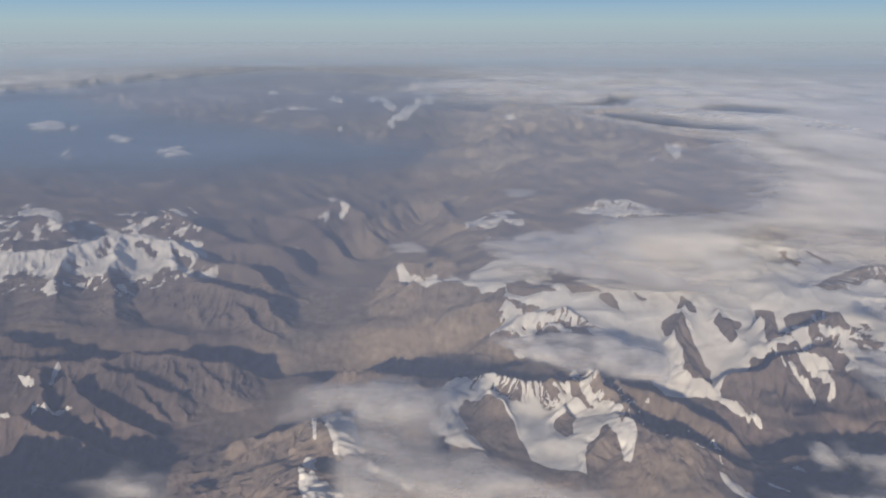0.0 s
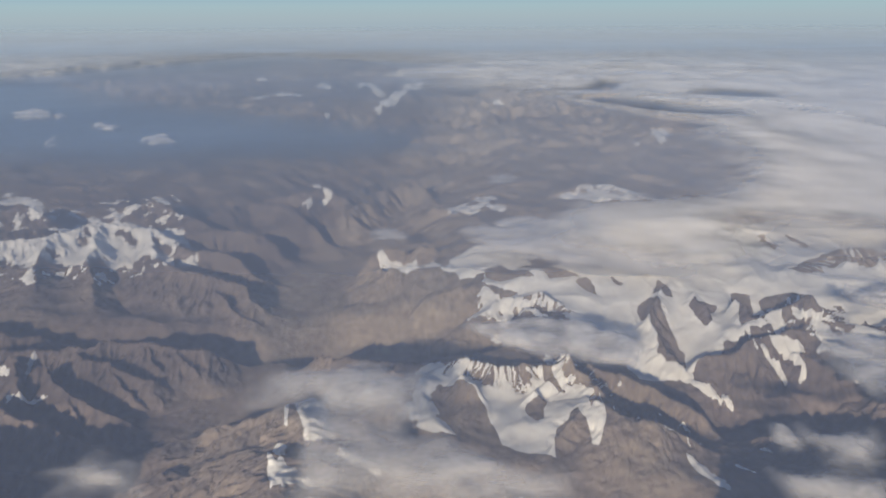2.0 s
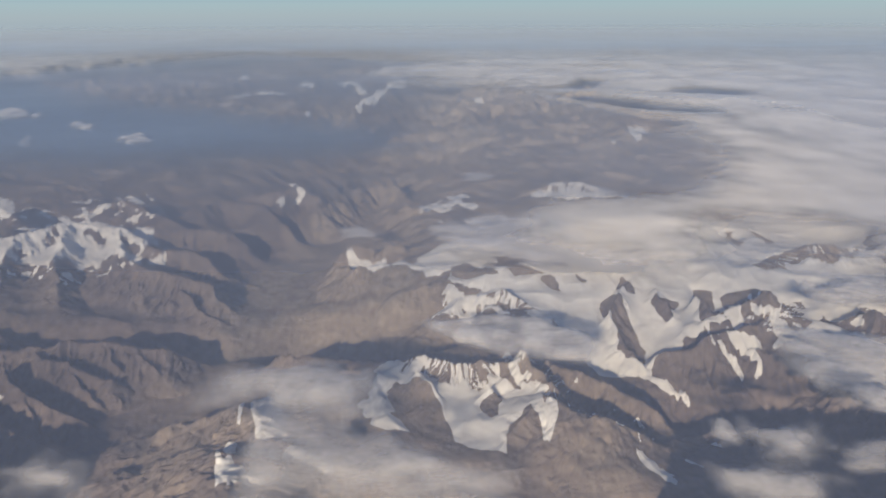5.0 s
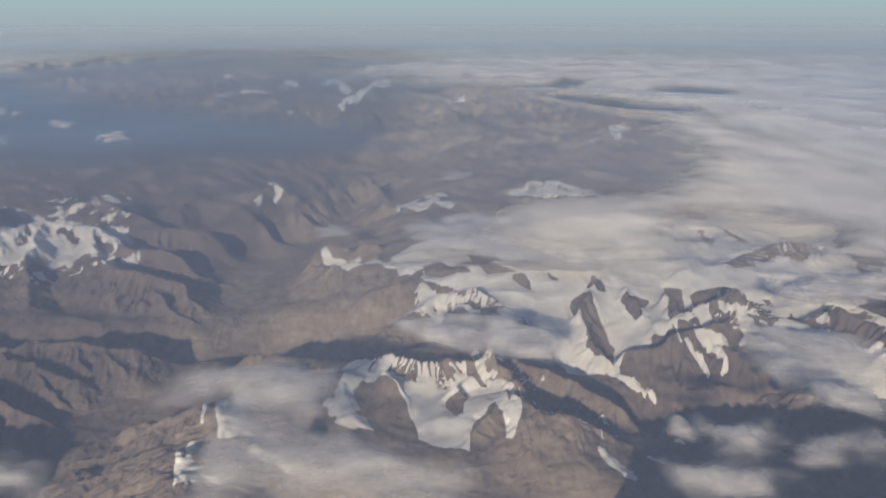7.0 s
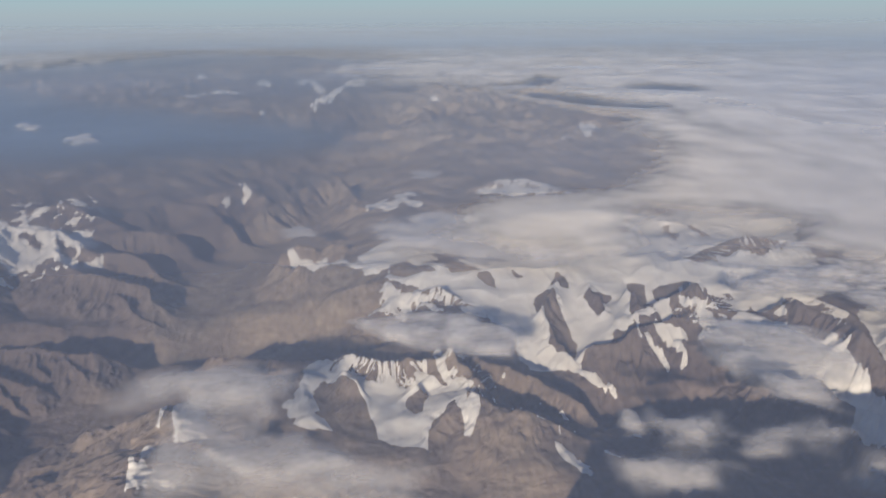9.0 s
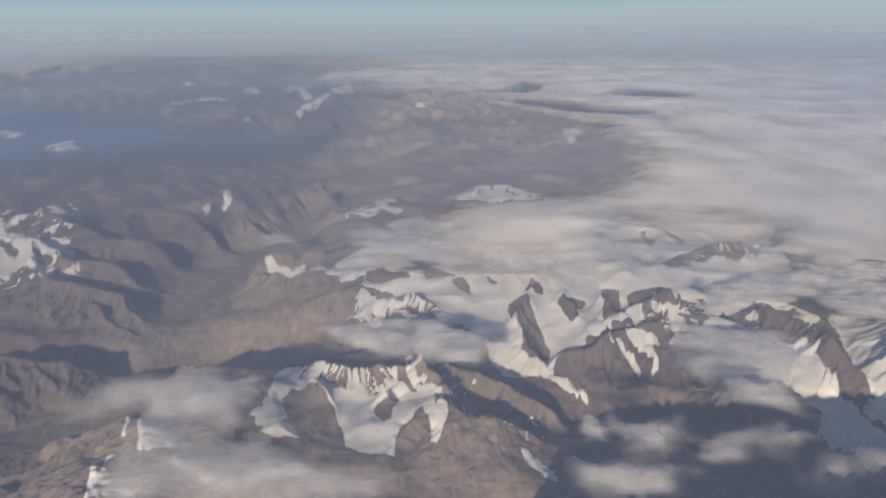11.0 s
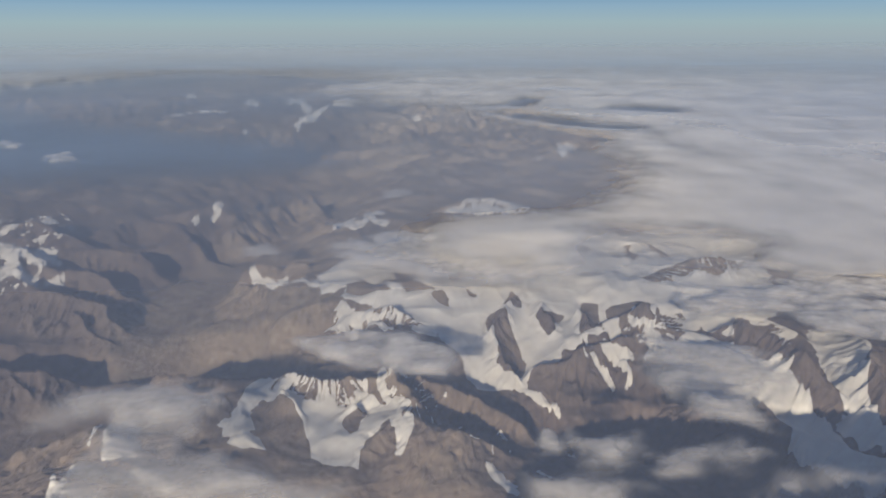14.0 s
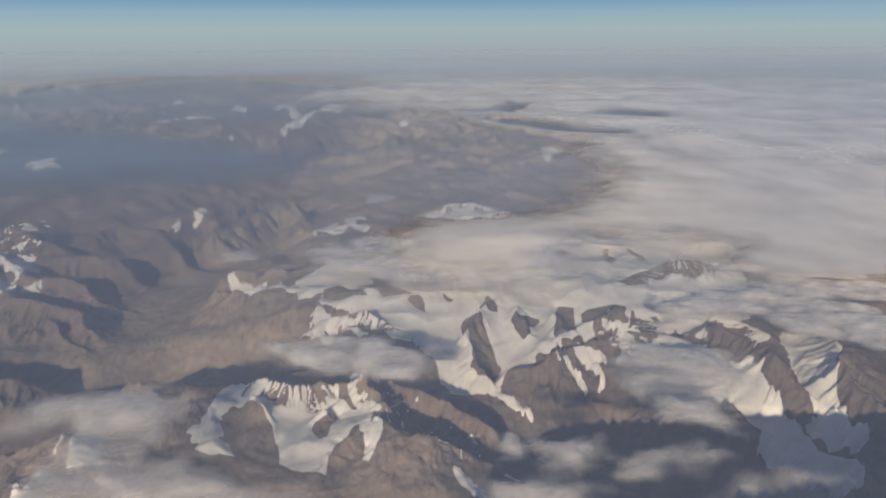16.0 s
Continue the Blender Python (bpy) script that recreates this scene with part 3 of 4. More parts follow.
rock_patch(0.9, (135.2, 471.2), (138.6, 469.5), (141.4, 458.0), (137.9, 460.5))
rock_patch(0.8, (161.7, 448.4), (169.9, 460.0), (171.9, 445.7), (172.7, 441.2), (166.1, 439.3))
fluted(14, 0.6, (154.9, 699.3), (164.1, 702.9), (177.9, 698.9), (190.7, 691.1), (203.5, 684.1), (215.4, 674.3))
snow_patch(1.5, (-60.5, 639.4), (-34.4, 568.4), (-22.2, 563.6), (-5.0, 560.1), (-1.1, 528.1), (-17.6, 526.2), (-36.9, 564.0))
snow_patch(1.5, (21.1, 538.8), (33.7, 550.2), (47.8, 561.9), (66.9, 556.6), (80.0, 533.4), (85.7, 515.1), (69.5, 496.0), (52.4, 515.8), (39.5, 493.2), (28.7, 493.9), (25.6, 517.6))
rock_patch(1.2, (48.1, 501.4), (61.1, 503.7), (77.6, 484.8), (81.1, 471.6), (60.5, 474.7), (48.1, 486.8))
rock_patch(1.2, (78.0, 492.2), (91.5, 501.6), (106.3, 476.9), (114.0, 471.2), (93.4, 471.3))
# snow on the far ranges
snow_patch(5, (-99.4, 1397.4), (-105.1, 1789.3), (-82.6, 1958.1), (-69.6, 2019.8), (-34.5, 2018.2), (-25.0, 2010.2), (-38.7, 1473.8), (-60.0, 1431.9), (-77.1, 1395.7))
snow_patch(5, (-180.6, 1985.9), (-159.4, 2048.1), (-128.3, 1855.5), (-113.5, 1788.5), (-131.5, 1801.2), (-155.7, 1881.3))
snow_patch(5, (-216.6, 1947.3), (-204.2, 2017.1), (-166.6, 2038.2), (-169.0, 1900.1))
snow_patch(5, (-308.8, 1889.7), (-284.4, 1972.5), (-265.1, 1997.0), (-262.4, 1782.7))
snow_patch(5, (-364.7, 1676.6), (-370.3, 1793.8), (-343.3, 1763.8), (-322.7, 1573.8))
snow_patch(5, (-341.4, 1760.0), (-329.2, 1785.1), (-279.8, 1597.1), (-292.5, 1583.1))
snow_patch(5, (-406.1, 1597.8), (-422.1, 1773.4), (-386.0, 1692.1), (-374.8, 1582.1))
snow_patch(5, (-520.0, 2110.9), (-533.7, 2236.9), (-476.8, 2082.5), (-479.4, 2012.7))
snow_patch(5, (124.9, 1529.5), (131.1, 1401.5), (143.7, 1377.8), (130.2, 1318.9), (123.6, 1405.2))
snow_patch(5, (338.5, 1071.2), (361.3, 1065.2), (360.3, 1028.4), (336.5, 983.7), (323.8, 960.2), (319.8, 977.0), (323.6, 1002.9))
snow_patch(2, (283.3, 954.0), (298.0, 980.2), (288.7, 950.5))
snow_patch(5, (-208.7, 1383.2), (-202.8, 1402.7), (-193.8, 1382.5), (-196.8, 1358.9))
snow_patch(5, (-108.5, 1398.3), (-99.4, 1397.4), (-90.5, 1379.0), (-97.0, 1362.8))
snow_patch(5, (-95.2, 1300.7), (-86.7, 1324.4), (-84.0, 1300.0))
# snow on the near slopes
snow_patch(0.8, (-68.3, 344.9), (-59.0, 321.2), (-52.1, 305.5), (-45.7, 290.7), (-47.6, 285.5), (-52.2, 289.3), (-57.5, 300.1))
snow_patch(0.8, (-66.1, 273.9), (-58.8, 256.7), (-54.0, 256.0), (-47.3, 251.5), (-39.8, 248.7), (-38.9, 242.3), (-56.0, 236.4), (-60.1, 250.3))
snow_patch(0.4, (-72.6, 344.1), (-65.1, 317.5), (-61.0, 294.3), (-62.8, 295.1))
snow_patch(0.5, (-262.9, 389.9), (-254.3, 387.4), (-243.8, 375.0), (-249.5, 377.9), (-258.8, 385.1))
snow_patch(0.4, (-240.9, 361.4), (-228.7, 353.3), (-215.5, 358.1), (-208.9, 355.2), (-215.2, 356.9), (-224.6, 351.0), (-235.6, 355.4))
snow_patch(0.4, (-243.8, 393.2), (-242.0, 399.4), (-239.9, 397.7), (-240.3, 390.0), (-240.2, 380.9))

# ---- what each stretch of the range is
MASSIFS = []
MASSIFS.append((-278.3, 572.2, "broad brown mountain with a snow-covered crest"))
MASSIFS.append((-401.8, 694.6, "distant dark peak with patches of snow"))
MASSIFS.append((-284.5, 706, "brown ridge with a little snow on top"))
MASSIFS.append((-147.4, 612.4, "bare brown spur falling to the valley"))
MASSIFS.append((-181.7, 380.1, "ribbed brown spur with deep shadowed gullies"))
MASSIFS.append((-199.8, 328.8, "bare ribbed slope with a strip of snow"))
MASSIFS.append((-190.3, 263.9, "dark mountain flank lying in shade"))
MASSIFS.append((-86, 294.5, "smooth tan slope with a snow-edged crest"))
MASSIFS.append((-33.7, 293.2, "low snowy ridge under thin cloud"))
MASSIFS.append((41.4, 337.6, "jagged snow-covered crest with fluted rock faces"))
MASSIFS.append((26.7, 299.3, "brown rock pyramid standing in snow"))
MASSIFS.append((91.9, 285.5, "brown buttress with snow gullies"))
MASSIFS.append((132, 269.5, "dark shaded valley side with snow strips"))
MASSIFS.append((-30.9, 415.3, "dark low hills in shade"))
MASSIFS.append((75.8, 443.3, "snow-covered peak with a dark foot"))
MASSIFS.append((40.7, 491.3, "brown hill with snow on its back"))
MASSIFS.append((-20.1, 534.4, "low brown hill with snow patches"))
MASSIFS.append((69.4, 559.9, "white rounded hill at the edge of the cloud"))
MASSIFS.append((55.7, 694.6, "brown hills dusted with snow"))
MASSIFS.append((135.3, 480.9, "snowfield with small dark rocks"))
MASSIFS.append((155.6, 402.9, "long bare brown rib between glaciers"))
MASSIFS.append((193.5, 429, "short dark rib in the snowfield"))
MASSIFS.append((243.4, 406, "fluted dark peak with snow streaks"))
MASSIFS.append((196.7, 368.6, "brown pyramid mountain with a sharp crest"))
MASSIFS.append((324.4, 502.5, "dark crag rising from the snowfield"))
MASSIFS.append((-115.7, 757.5, "brown ridges with a small snow peak"))
MASSIFS.append((-37.6, 701.7, "bare brown rolling hills"))
MASSIFS.append((183, 698.2, "long snow crest at the edge of the cloud"))
MASSIFS.append((330, 976.5, "dark hill with a bright snow cap"))
MASSIFS.append((-76.3, 1499.3, "far snow-capped mountains in blue haze"))
MASSIFS.append((-369.6, 1635.5, "far brown ranges in blue haze"))
MASSIFS.append((99.5, 1058.7, "bare brown plateau in haze"))
MASSIFS.append((-453.8, 868.4, "low dark hills at the edge of a basin"))
MASSIFS.append((-495.4, 1266.2, "flat hazy basin floor"))
MASSIFS.append((-521.2, 2842.9, "far hazy ranges near the horizon"))
MASSIFS.append((818, 1666.9, "far lowlands under the cloud deck"))
MASSIFS.append((262, 602.1, "snowfields under the cloud edge"))
MASSIFS.append((-297.7, 471.6, "brown mountainside above a dark hollow"))
MASSIFS.append((-84.1, 423.6, "tan valley floor with gravel flats"))
MASSIFS.append((313.3, 380.9, "dark eastern crest with snow on its shoulder"))
MASSIFS.append((305.5, 298.6, "brown valley wall beside a glacier tongue"))
MASSIFS.append((349, 311.5, "steep brown mountain above a glacier"))
MASSIFS.append((202, 259.4, "dark lower slopes under scattered clouds"))

# ---- the land, on a grid that is finest near the flight line
N_COL = 1050
_rows = np.concatenate([np.linspace(118, 224, 56), np.linspace(225 ** -0.5, 4700 ** -0.5, 850) ** -2.0])
N_ROW = len(_rows)
_u = np.linspace(0, 1, N_COL)
GY = _rows[:, None] * np.ones(N_COL)[None, :]
_reach = np.maximum(GY, 225)
GX = -(0.62 * _reach + 130) + _u[None, :] * (1.40 * _reach + 290)


def near_box(x, y, points, reach):
    xs, ys = [p[0] for p in points], [p[1] for p in points]
    return (x > min(xs) - reach) & (x < max(xs) + reach) & (y > min(ys) - reach) & (y < max(ys) + reach)


def land(x, y):
    """Height of the bare ground."""
    side = x - np.interp(y, [p[1] for p in RIVER], [p[0] for p in RIVER])
    d_river = to_line(x, y, RIVER)[0]
    far = smooth(700, 1500, y)
    basin = smooth(-40, 160, in_area(x, y, BASIN))
    rise = smooth(352, 316, y)
    base = -13 + np.where(side > 0, 30 * smooth(15 - 12 * rise, 190 - 95 * rise, side), 14 * smooth(15, 260, -side))
    base = base - 24 * smooth(85, 18, to_line(x, y, SIDE_VALLEY)[0])
    base = base + np.clip(smooth(60, 160, side), 0, 1) * (10 * smooth(400, 480, y) - 6 * smooth(400, 330, y))
    base = base - 13 * smooth(42, 12, to_line(x, y, HOLLOW)[0])
    base = base - 24 * smooth(np.where(y > 423, 88, 50), np.where(y > 423, 14, 22), to_line(x, y, TROUGH)[0])
    base = base + far * 6
    hills = crests(x / 95 + 0.3 * fbm(x / 60, y / 60, 2), y / 95, 3)
    base = base + (hills - 0.45) * (11 + 34 * far) * smooth(6, 70, d_river)
    base = base + far * 22 * (crests(x / 34 + 0.4 * fbm(x / 30, y / 40, 2), y / 44, 4) - 0.5)
    base = base * (1 - basin) + (-6 + 6 * hills) * basin
    wx, wy = x + 5 * fbm(x / 22, y / 22, 3), y + 5 * fbm(x / 22 + 40, y / 22, 3)
    h = base.copy()
    for width, points in RIDGES:
        m = near_box(x, y, points, width * 1.3)
        if not m.any():
            continue
        d, z, s, foot = to_line(wx[m], wy[m], points)
        # the flanks on the far side are the steeper ones
        away = smooth(-0.2, 0.6, (wy[m] - foot) / np.maximum(d, 0.5))
        t = np.clip(d / (width * (1 - 0.45 * away)), 0, 1)
        s = s + 1.6 * lattice(wx[m] / 9, wy[m] / 9)
        gully = np.abs(lattice(s / 7.0 + 3, d / 40)) + 0.5 * np.abs(lattice(s / 3.1, d / 22 + 9)) + 0.3 * np.abs(lattice(s / 1.5 + 6, d / 12))
        zz = z + 1.5 * lattice(s / 9 + width, s * 0 + 0.5)
        up = (zz - base[m]) * (1 - t) ** 1.1 * (1 - 0.6 * gully * np.minimum(1, 4 * t))
        h[m] = np.maximum(h[m], base[m] + up)
    h = h - 20 * smooth(0, 120, in_area(x, y, DECK_EDGE)) * smooth(900, 1300, y)
    sink = smooth(2500, 3500, y)
    return h * (1 - sink) - 28 * sink, base


def snow_cover(x, y, h):
    """Positive where snow lies, in metres to its edge."""
    fine = 2.4 * fbm(x / 5, y / 9, 4, 0.65) * smooth(1000, 600, y)
    wob = fine + 4.0 * fbm(x / 16, y / 16, 5, 0.65) - 5.0 * (crests(x / 20, y / 20, 5, 0.55) - 0.55)
    s = np.full(x.shape, -60.0)
    for radius, points in SNOWS:
        m = near_box(x, y, points, radius + 40)
        if m.any():
            s[m] = np.maximum(s[m], radius - to_line(x[m], y[m], points)[0])
    for points in AREAS:
        m = near_box(x, y, points, 40)
        s[m] = np.maximum(s[m], in_area(x[m], y[m], points))
    for amount, points in PATCHY:
        m = near_box(x, y, points, 25)
        if m.any():
            d = in_area(x[m], y[m], points)
            spots = 5 * fbm(x[m] / 17 + 5 + 0.5 * fbm(x[m] / 9, y[m] / 9, 2), y[m] / 8, 6, 0.75) - 5 * (crests(x[m] / 20, y[m] / 20, 5, 0.55) - 0.5) + amount - 0.9
            s[m] = np.maximum(s[m], np.minimum(d + 2.0 * wob[m], spots))
    for radius, points in ROCKS:
        m = near_box(x, y, points, radius + 40)
        if m.any():
            s[m] = np.minimum(s[m], to_line(x[m], y[m], points)[0] - radius)
    s = s + wob * np.clip(y / 450, 0.6, 1.5) + 9 * smooth(900, 1300, y) * fbm(x / 45, y / 45, 4, 0.6)
    for points in BARE:
        m = near_box(x, y, points, 25)
        if m.any():
            s[m] = np.minimum(s[m], -in_area(x[m], y[m], points) + 0.4 * wob[m])
    def ragged(m):
        k = np.clip(y[m] / 600, 1, 1.6)
        tall = np.clip(y[m] / 260, 1, 7)
        return fbm(x[m] / (6 * k), y[m] / (7 * k * tall), 5, 0.75) - 0.8 * (crests(x[m] / 20, y[m] / 20, 4, 0.55) - 0.55)
    for rag, points in WHITE:
        m = near_box(x, y, points, 25)
        if m.any():
            s[m] = np.maximum(s[m], in_area(x[m], y[m], points) + rag * ragged(m))
    for width, white, points in FLUTES:
        m = near_box(x, y, points, width + 4)
        if not m.any():
            continue
        d, _, along, foot = to_line(x[m], y[m], points)
        along = along + 1.4 * fbm(x[m] / 6, y[m] / 6, 3)
        rib = 5.0 * lattice(along / 1.9, d / 22 + 4) + 3.0 * lattice(along / 0.9 + 9, d / 14) + white
        face = d < width * (0.75 + 0.5 * lattice(along / 5, along * 0 + 0.3))
        s[m] = np.where(face & (y[m] < foot + 2), np.where(white > 0, np.minimum(s[m], rib), rib), s[m])
    for radius, points in STRIPS:
        m = near_box(x, y, points, radius * 2 + 8)
        if m.any():
            k = np.clip(y[m] / 600, 1, 2)
            rag = radius * (1.1 * fbm(x[m] / (7 * k), y[m] / (13 * k), 4, 0.7) - 1.1 * (crests(x[m] / 20, y[m] / 20, 4, 0.55) - 0.55))
            s[m] = np.maximum(s[m], radius - to_line(x[m], y[m], points)[0] + rag)
    for rag, points in DARK:
        m = near_box(x, y, points, 25)
        if m.any():
            s[m] = np.minimum(s[m], rag * ragged(m) - in_area(x[m], y[m], points))
    return s


GZ, BASE = land(GX, GY)
COVER = snow_cover(GX, GY, GZ)
_rough = np.clip((GZ - BASE) / 12, 0.12, 1) * (1 - 0.75 * smooth(0, 8, COVER))
GZ = GZ + _rough * ((crests(GX / 20, GY / 20, 6, 0.55) - 0.5) * 4.6 + 1.3 * (crests(GX / 7 + 0.4 * fbm(GX / 6, GY / 6, 2), GY / 7, 4, 0.6) - 0.5))


_d = to_line(GX, GY, RIVER)[0] + 10 * fbm(GX / 40, GY / 40, 4)
_side = GX - np.interp(GY, [p[1] for p in RIVER], [p[0] for p in RIVER])
# rock tone by zone; near west, lower right and river also darkened as shade
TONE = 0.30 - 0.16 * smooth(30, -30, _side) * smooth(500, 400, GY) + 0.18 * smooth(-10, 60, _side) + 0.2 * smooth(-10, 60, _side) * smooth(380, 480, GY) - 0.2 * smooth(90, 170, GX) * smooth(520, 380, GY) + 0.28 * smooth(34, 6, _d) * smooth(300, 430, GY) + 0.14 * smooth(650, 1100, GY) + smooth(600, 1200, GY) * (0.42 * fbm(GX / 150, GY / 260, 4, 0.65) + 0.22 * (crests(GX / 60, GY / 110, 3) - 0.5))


def sheet(name, pick, z, mat, parent=None, values=None):
    """A mesh of the grid cells in pick, at the heights z."""
    ids = np.full(GX.size, -1)
    r, c = np.nonzero(pick)
    q = np.stack([r * N_COL + c, r * N_COL + c + 1, (r + 1) * N_COL + c + 1, (r + 1) * N_COL + c], 1)
    used = np.unique(q)
    ids[used] = np.arange(len(used))
    me = bpy.data.meshes.new(name)
    me.vertices.add(len(used))
    me.vertices.foreach_set("co", np.stack([GX.ravel()[used], GY.ravel()[used], z.ravel()[used]], 1).astype(np.float32).ravel())
    me.loops.add(q.size)
    me.loops.foreach_set("vertex_index", ids[q].astype(np.int32).ravel())
    me.polygons.add(len(q))
    me.polygons.foreach_set("loop_start", np.arange(0, q.size, 4, dtype=np.int32))
    me.update(calc_edges=True)
    me.polygons.foreach_set("use_smooth", np.ones(len(q), bool))
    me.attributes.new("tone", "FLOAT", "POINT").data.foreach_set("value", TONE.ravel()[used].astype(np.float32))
    me.materials.append(mat)
    ob = new(name, me)
    ob.parent = parent
    return ob


def cells(mask):
    return mask[:-1, :-1] & mask[1:, :-1] & mask[:-1, 1:] & mask[1:, 1:]


def any_cells(mask):
    return mask[:-1, :-1] | mask[1:, :-1] | mask[:-1, 1:] | mask[1:, 1:]


# ---- ground under everything, out to the horizon
def ground_disc():
    bm = bmesh.new()
    bmesh.ops.create_circle(bm, cap_ends=True, radius=5000, segments=128)
    bmesh.ops.translate(bm, verts=bm.verts, vec=(50, 0, -34))
    me = bpy.data.meshes.new("ground")
    bm.to_mesh(me)
    me.materials.append(ROCK)
    return tagged(new("ground", me), "bare brown land reaching to the hazy horizon", "ground", kind="structure")


ground_disc()

CX, CY = (GX[:-1, :-1] + GX[1:, 1:]) / 2, (GY[:-1, :-1] + GY[1:, 1:]) / 2
CX, CY = CX + 12 * fbm(CX / 40, CY / 40, 3), CY + 12 * fbm(CX / 40 + 7, CY / 40, 3)


def blurred(a, n=3, passes=3):
    for _ in range(passes):
        for ax in (0, 1):
            p = np.pad(a, [(n, n) if k == ax else (0, 0) for k in (0, 1)], mode="edge")
            s = np.cumsum(p, ax)
            s = np.insert(s, 0, 0, ax)
            w = 2 * n + 1
            a = (np.take(s, range(w, s.shape[ax]), ax) - np.take(s, range(0, s.shape[ax] - w), ax)) / w
    return a


# snow fills the hollows of the rock beneath it
SNOW_Z = GZ + np.clip(COVER * 0.22, -3.0, 0.9) + smooth(0, 7, COVER) * np.maximum(blurred(GZ) - GZ, 0)
OWNER = np.full(CX.shape, -1)
_best = np.full(CX.shape, 1e9)
for i, (sx, sy, label) in enumerate(MASSIFS):
    d = np.hypot(CX - sx, (CY - sy) * 0.8) / max(1.0, sy / 500)
    OWNER = np.where(d < _best, i, OWNER)
    _best = np.minimum(_best, d)
FLOOR = [i for i, m in enumerate(MASSIFS) if "valley floor" in m[2]][0]
OWNER = np.where(to_line(CX, CY, RIVER)[0] < 24 + 12 * fbm(CX / 50, CY / 50, 3), FLOOR, OWNER)
SNOW_CELLS = any_cells(COVER > 0) & (COVER > -12)[:-1, :-1]


def patches(mask):
    """The connected pieces of a mask of cells."""
    left = set(zip(*(v.tolist() for v in np.nonzero(mask))))
    while left:
        todo = [left.pop()]
        piece = []
        while todo:
            r, c = todo.pop()
            piece.append((r, c))
            for k in ((r + 1, c), (r - 1, c), (r, c + 1), (r, c - 1), (r + 1, c + 1), (r - 1, c - 1), (r + 1, c - 1), (r - 1, c + 1)):
                if k in left:
                    left.remove(k)
                    todo.append(k)
        yield piece


for i, (sx, sy, label) in enumerate(MASSIFS):
    mine = OWNER == i
    if not mine.any():
        continue
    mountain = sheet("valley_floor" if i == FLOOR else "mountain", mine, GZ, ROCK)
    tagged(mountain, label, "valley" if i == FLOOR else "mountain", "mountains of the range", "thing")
    small = np.zeros(mine.shape, bool)
    for piece in patches(mine & SNOW_CELLS):
        one = np.zeros(mine.shape, bool)
        one[tuple(np.array(piece).T)] = True
        if len(piece) > 60:
            tagged(sheet("snowfield", one, SNOW_Z, SNOW, mountain), "bright old snow lying on the rock")
        else:
            small |= one
    if small.any():
        tagged(sheet("snow_scraps", small, SNOW_Z, SNOW, mountain), "scattered scraps of old snow", kind="stuff")


# ---- haze and clouds
def vapour(name, x0, x1, y0, y1, nx, ny, top, bottom, density, mat, label, category, kind=""):
    """A closed sheet of cloud: a top and an underside that meet where the density ends."""
    ratio = y1 / y0
    yy = (y0 * ratio ** np.linspace(0, 1, ny))[:, None] * np.ones(nx)[None, :]
    xx = (x0 + (x1 - x0) * np.linspace(0, 1, nx))[None, :] * np.ones(ny)[:, None]
    if name in ("haze_layer", "cloud_deck"):
        xx = 50 + (xx - 50) * np.maximum(yy, 700) / y1
    dens = density(xx, yy)
    me = bpy.data.meshes.new(name)
    ok = any_cells(dens > 0.002)
    r, c = np.nonzero(ok)
    q = np.stack([r * nx + c, r * nx + c + 1, (r + 1) * nx + c + 1, (r + 1) * nx + c], 1)
    layers = [top(xx, yy, dens)] + ([bottom(xx, yy, dens)] if bottom else [])
    used = np.unique(q)
    ids = np.full(nx * ny, -1)
    ids[used] = np.arange(len(used))
    co, faces, dd = [], [], []
    for k, zz in enumerate(layers):
        co.append(np.stack([xx.ravel()[used], yy.ravel()[used], zz.ravel()[used]], 1))
        f = ids[q] + k * len(used)
        faces.append(f if k == 0 else f[:, ::-1])
        dd.append(dens.ravel()[used])
    co, faces, dd = np.concatenate(co), np.concatenate(faces), np.concatenate(dd)
    me.vertices.add(len(co))
    me.vertices.foreach_set("co", co.astype(np.float32).ravel())
    me.loops.add(faces.size)
    me.loops.foreach_set("vertex_index", faces.astype(np.int32).ravel())
    me.polygons.add(len(faces))
    me.polygons.foreach_set("loop_start", np.arange(0, faces.size, 4, dtype=np.int32))
    me.update(calc_edges=True)
    me.polygons.foreach_set("use_smooth", np.ones(len(faces), bool))
    a = me.attributes.new("vapour", "FLOAT", "POINT")
    a.data.foreach_set("value", dd.astype(np.float32))
    me.materials.append(mat)
    return tagged(new(name, me), label, category, kind=kind)


GAPS = [(45, [(207.1, 1387.8), (262.1, 1237.5), (299.8, 1143.5), (374.7, 1059.8)]),
        (36, [(291.5, 1492.0), (368.8, 1547.9), (421.1, 1667.3)]),
        (49, [(324.9, 1369.9), (372.9, 1281.9), (429.7, 1203.1), (478.2, 1177.0)]),
        (57, [(236.1, 1147.2), (276.1, 1041.1), (302.0, 952.4), (317.9, 903.8)]),
        (45, [(-84.6, 2024.8), (42.4, 2056.3)]),
        (53, [(-132.7, 1546.0), (-46.2, 1515.6), (43.5, 1521.4)]),
        (49, [(548.5, 2011.8), (598.9, 1965.5)]),
        (61, [(587.3, 1447.8), (630.7, 1415.4)]),
        (130, [(1619.6, 3372.2), (2111.8, 3492.1)])]


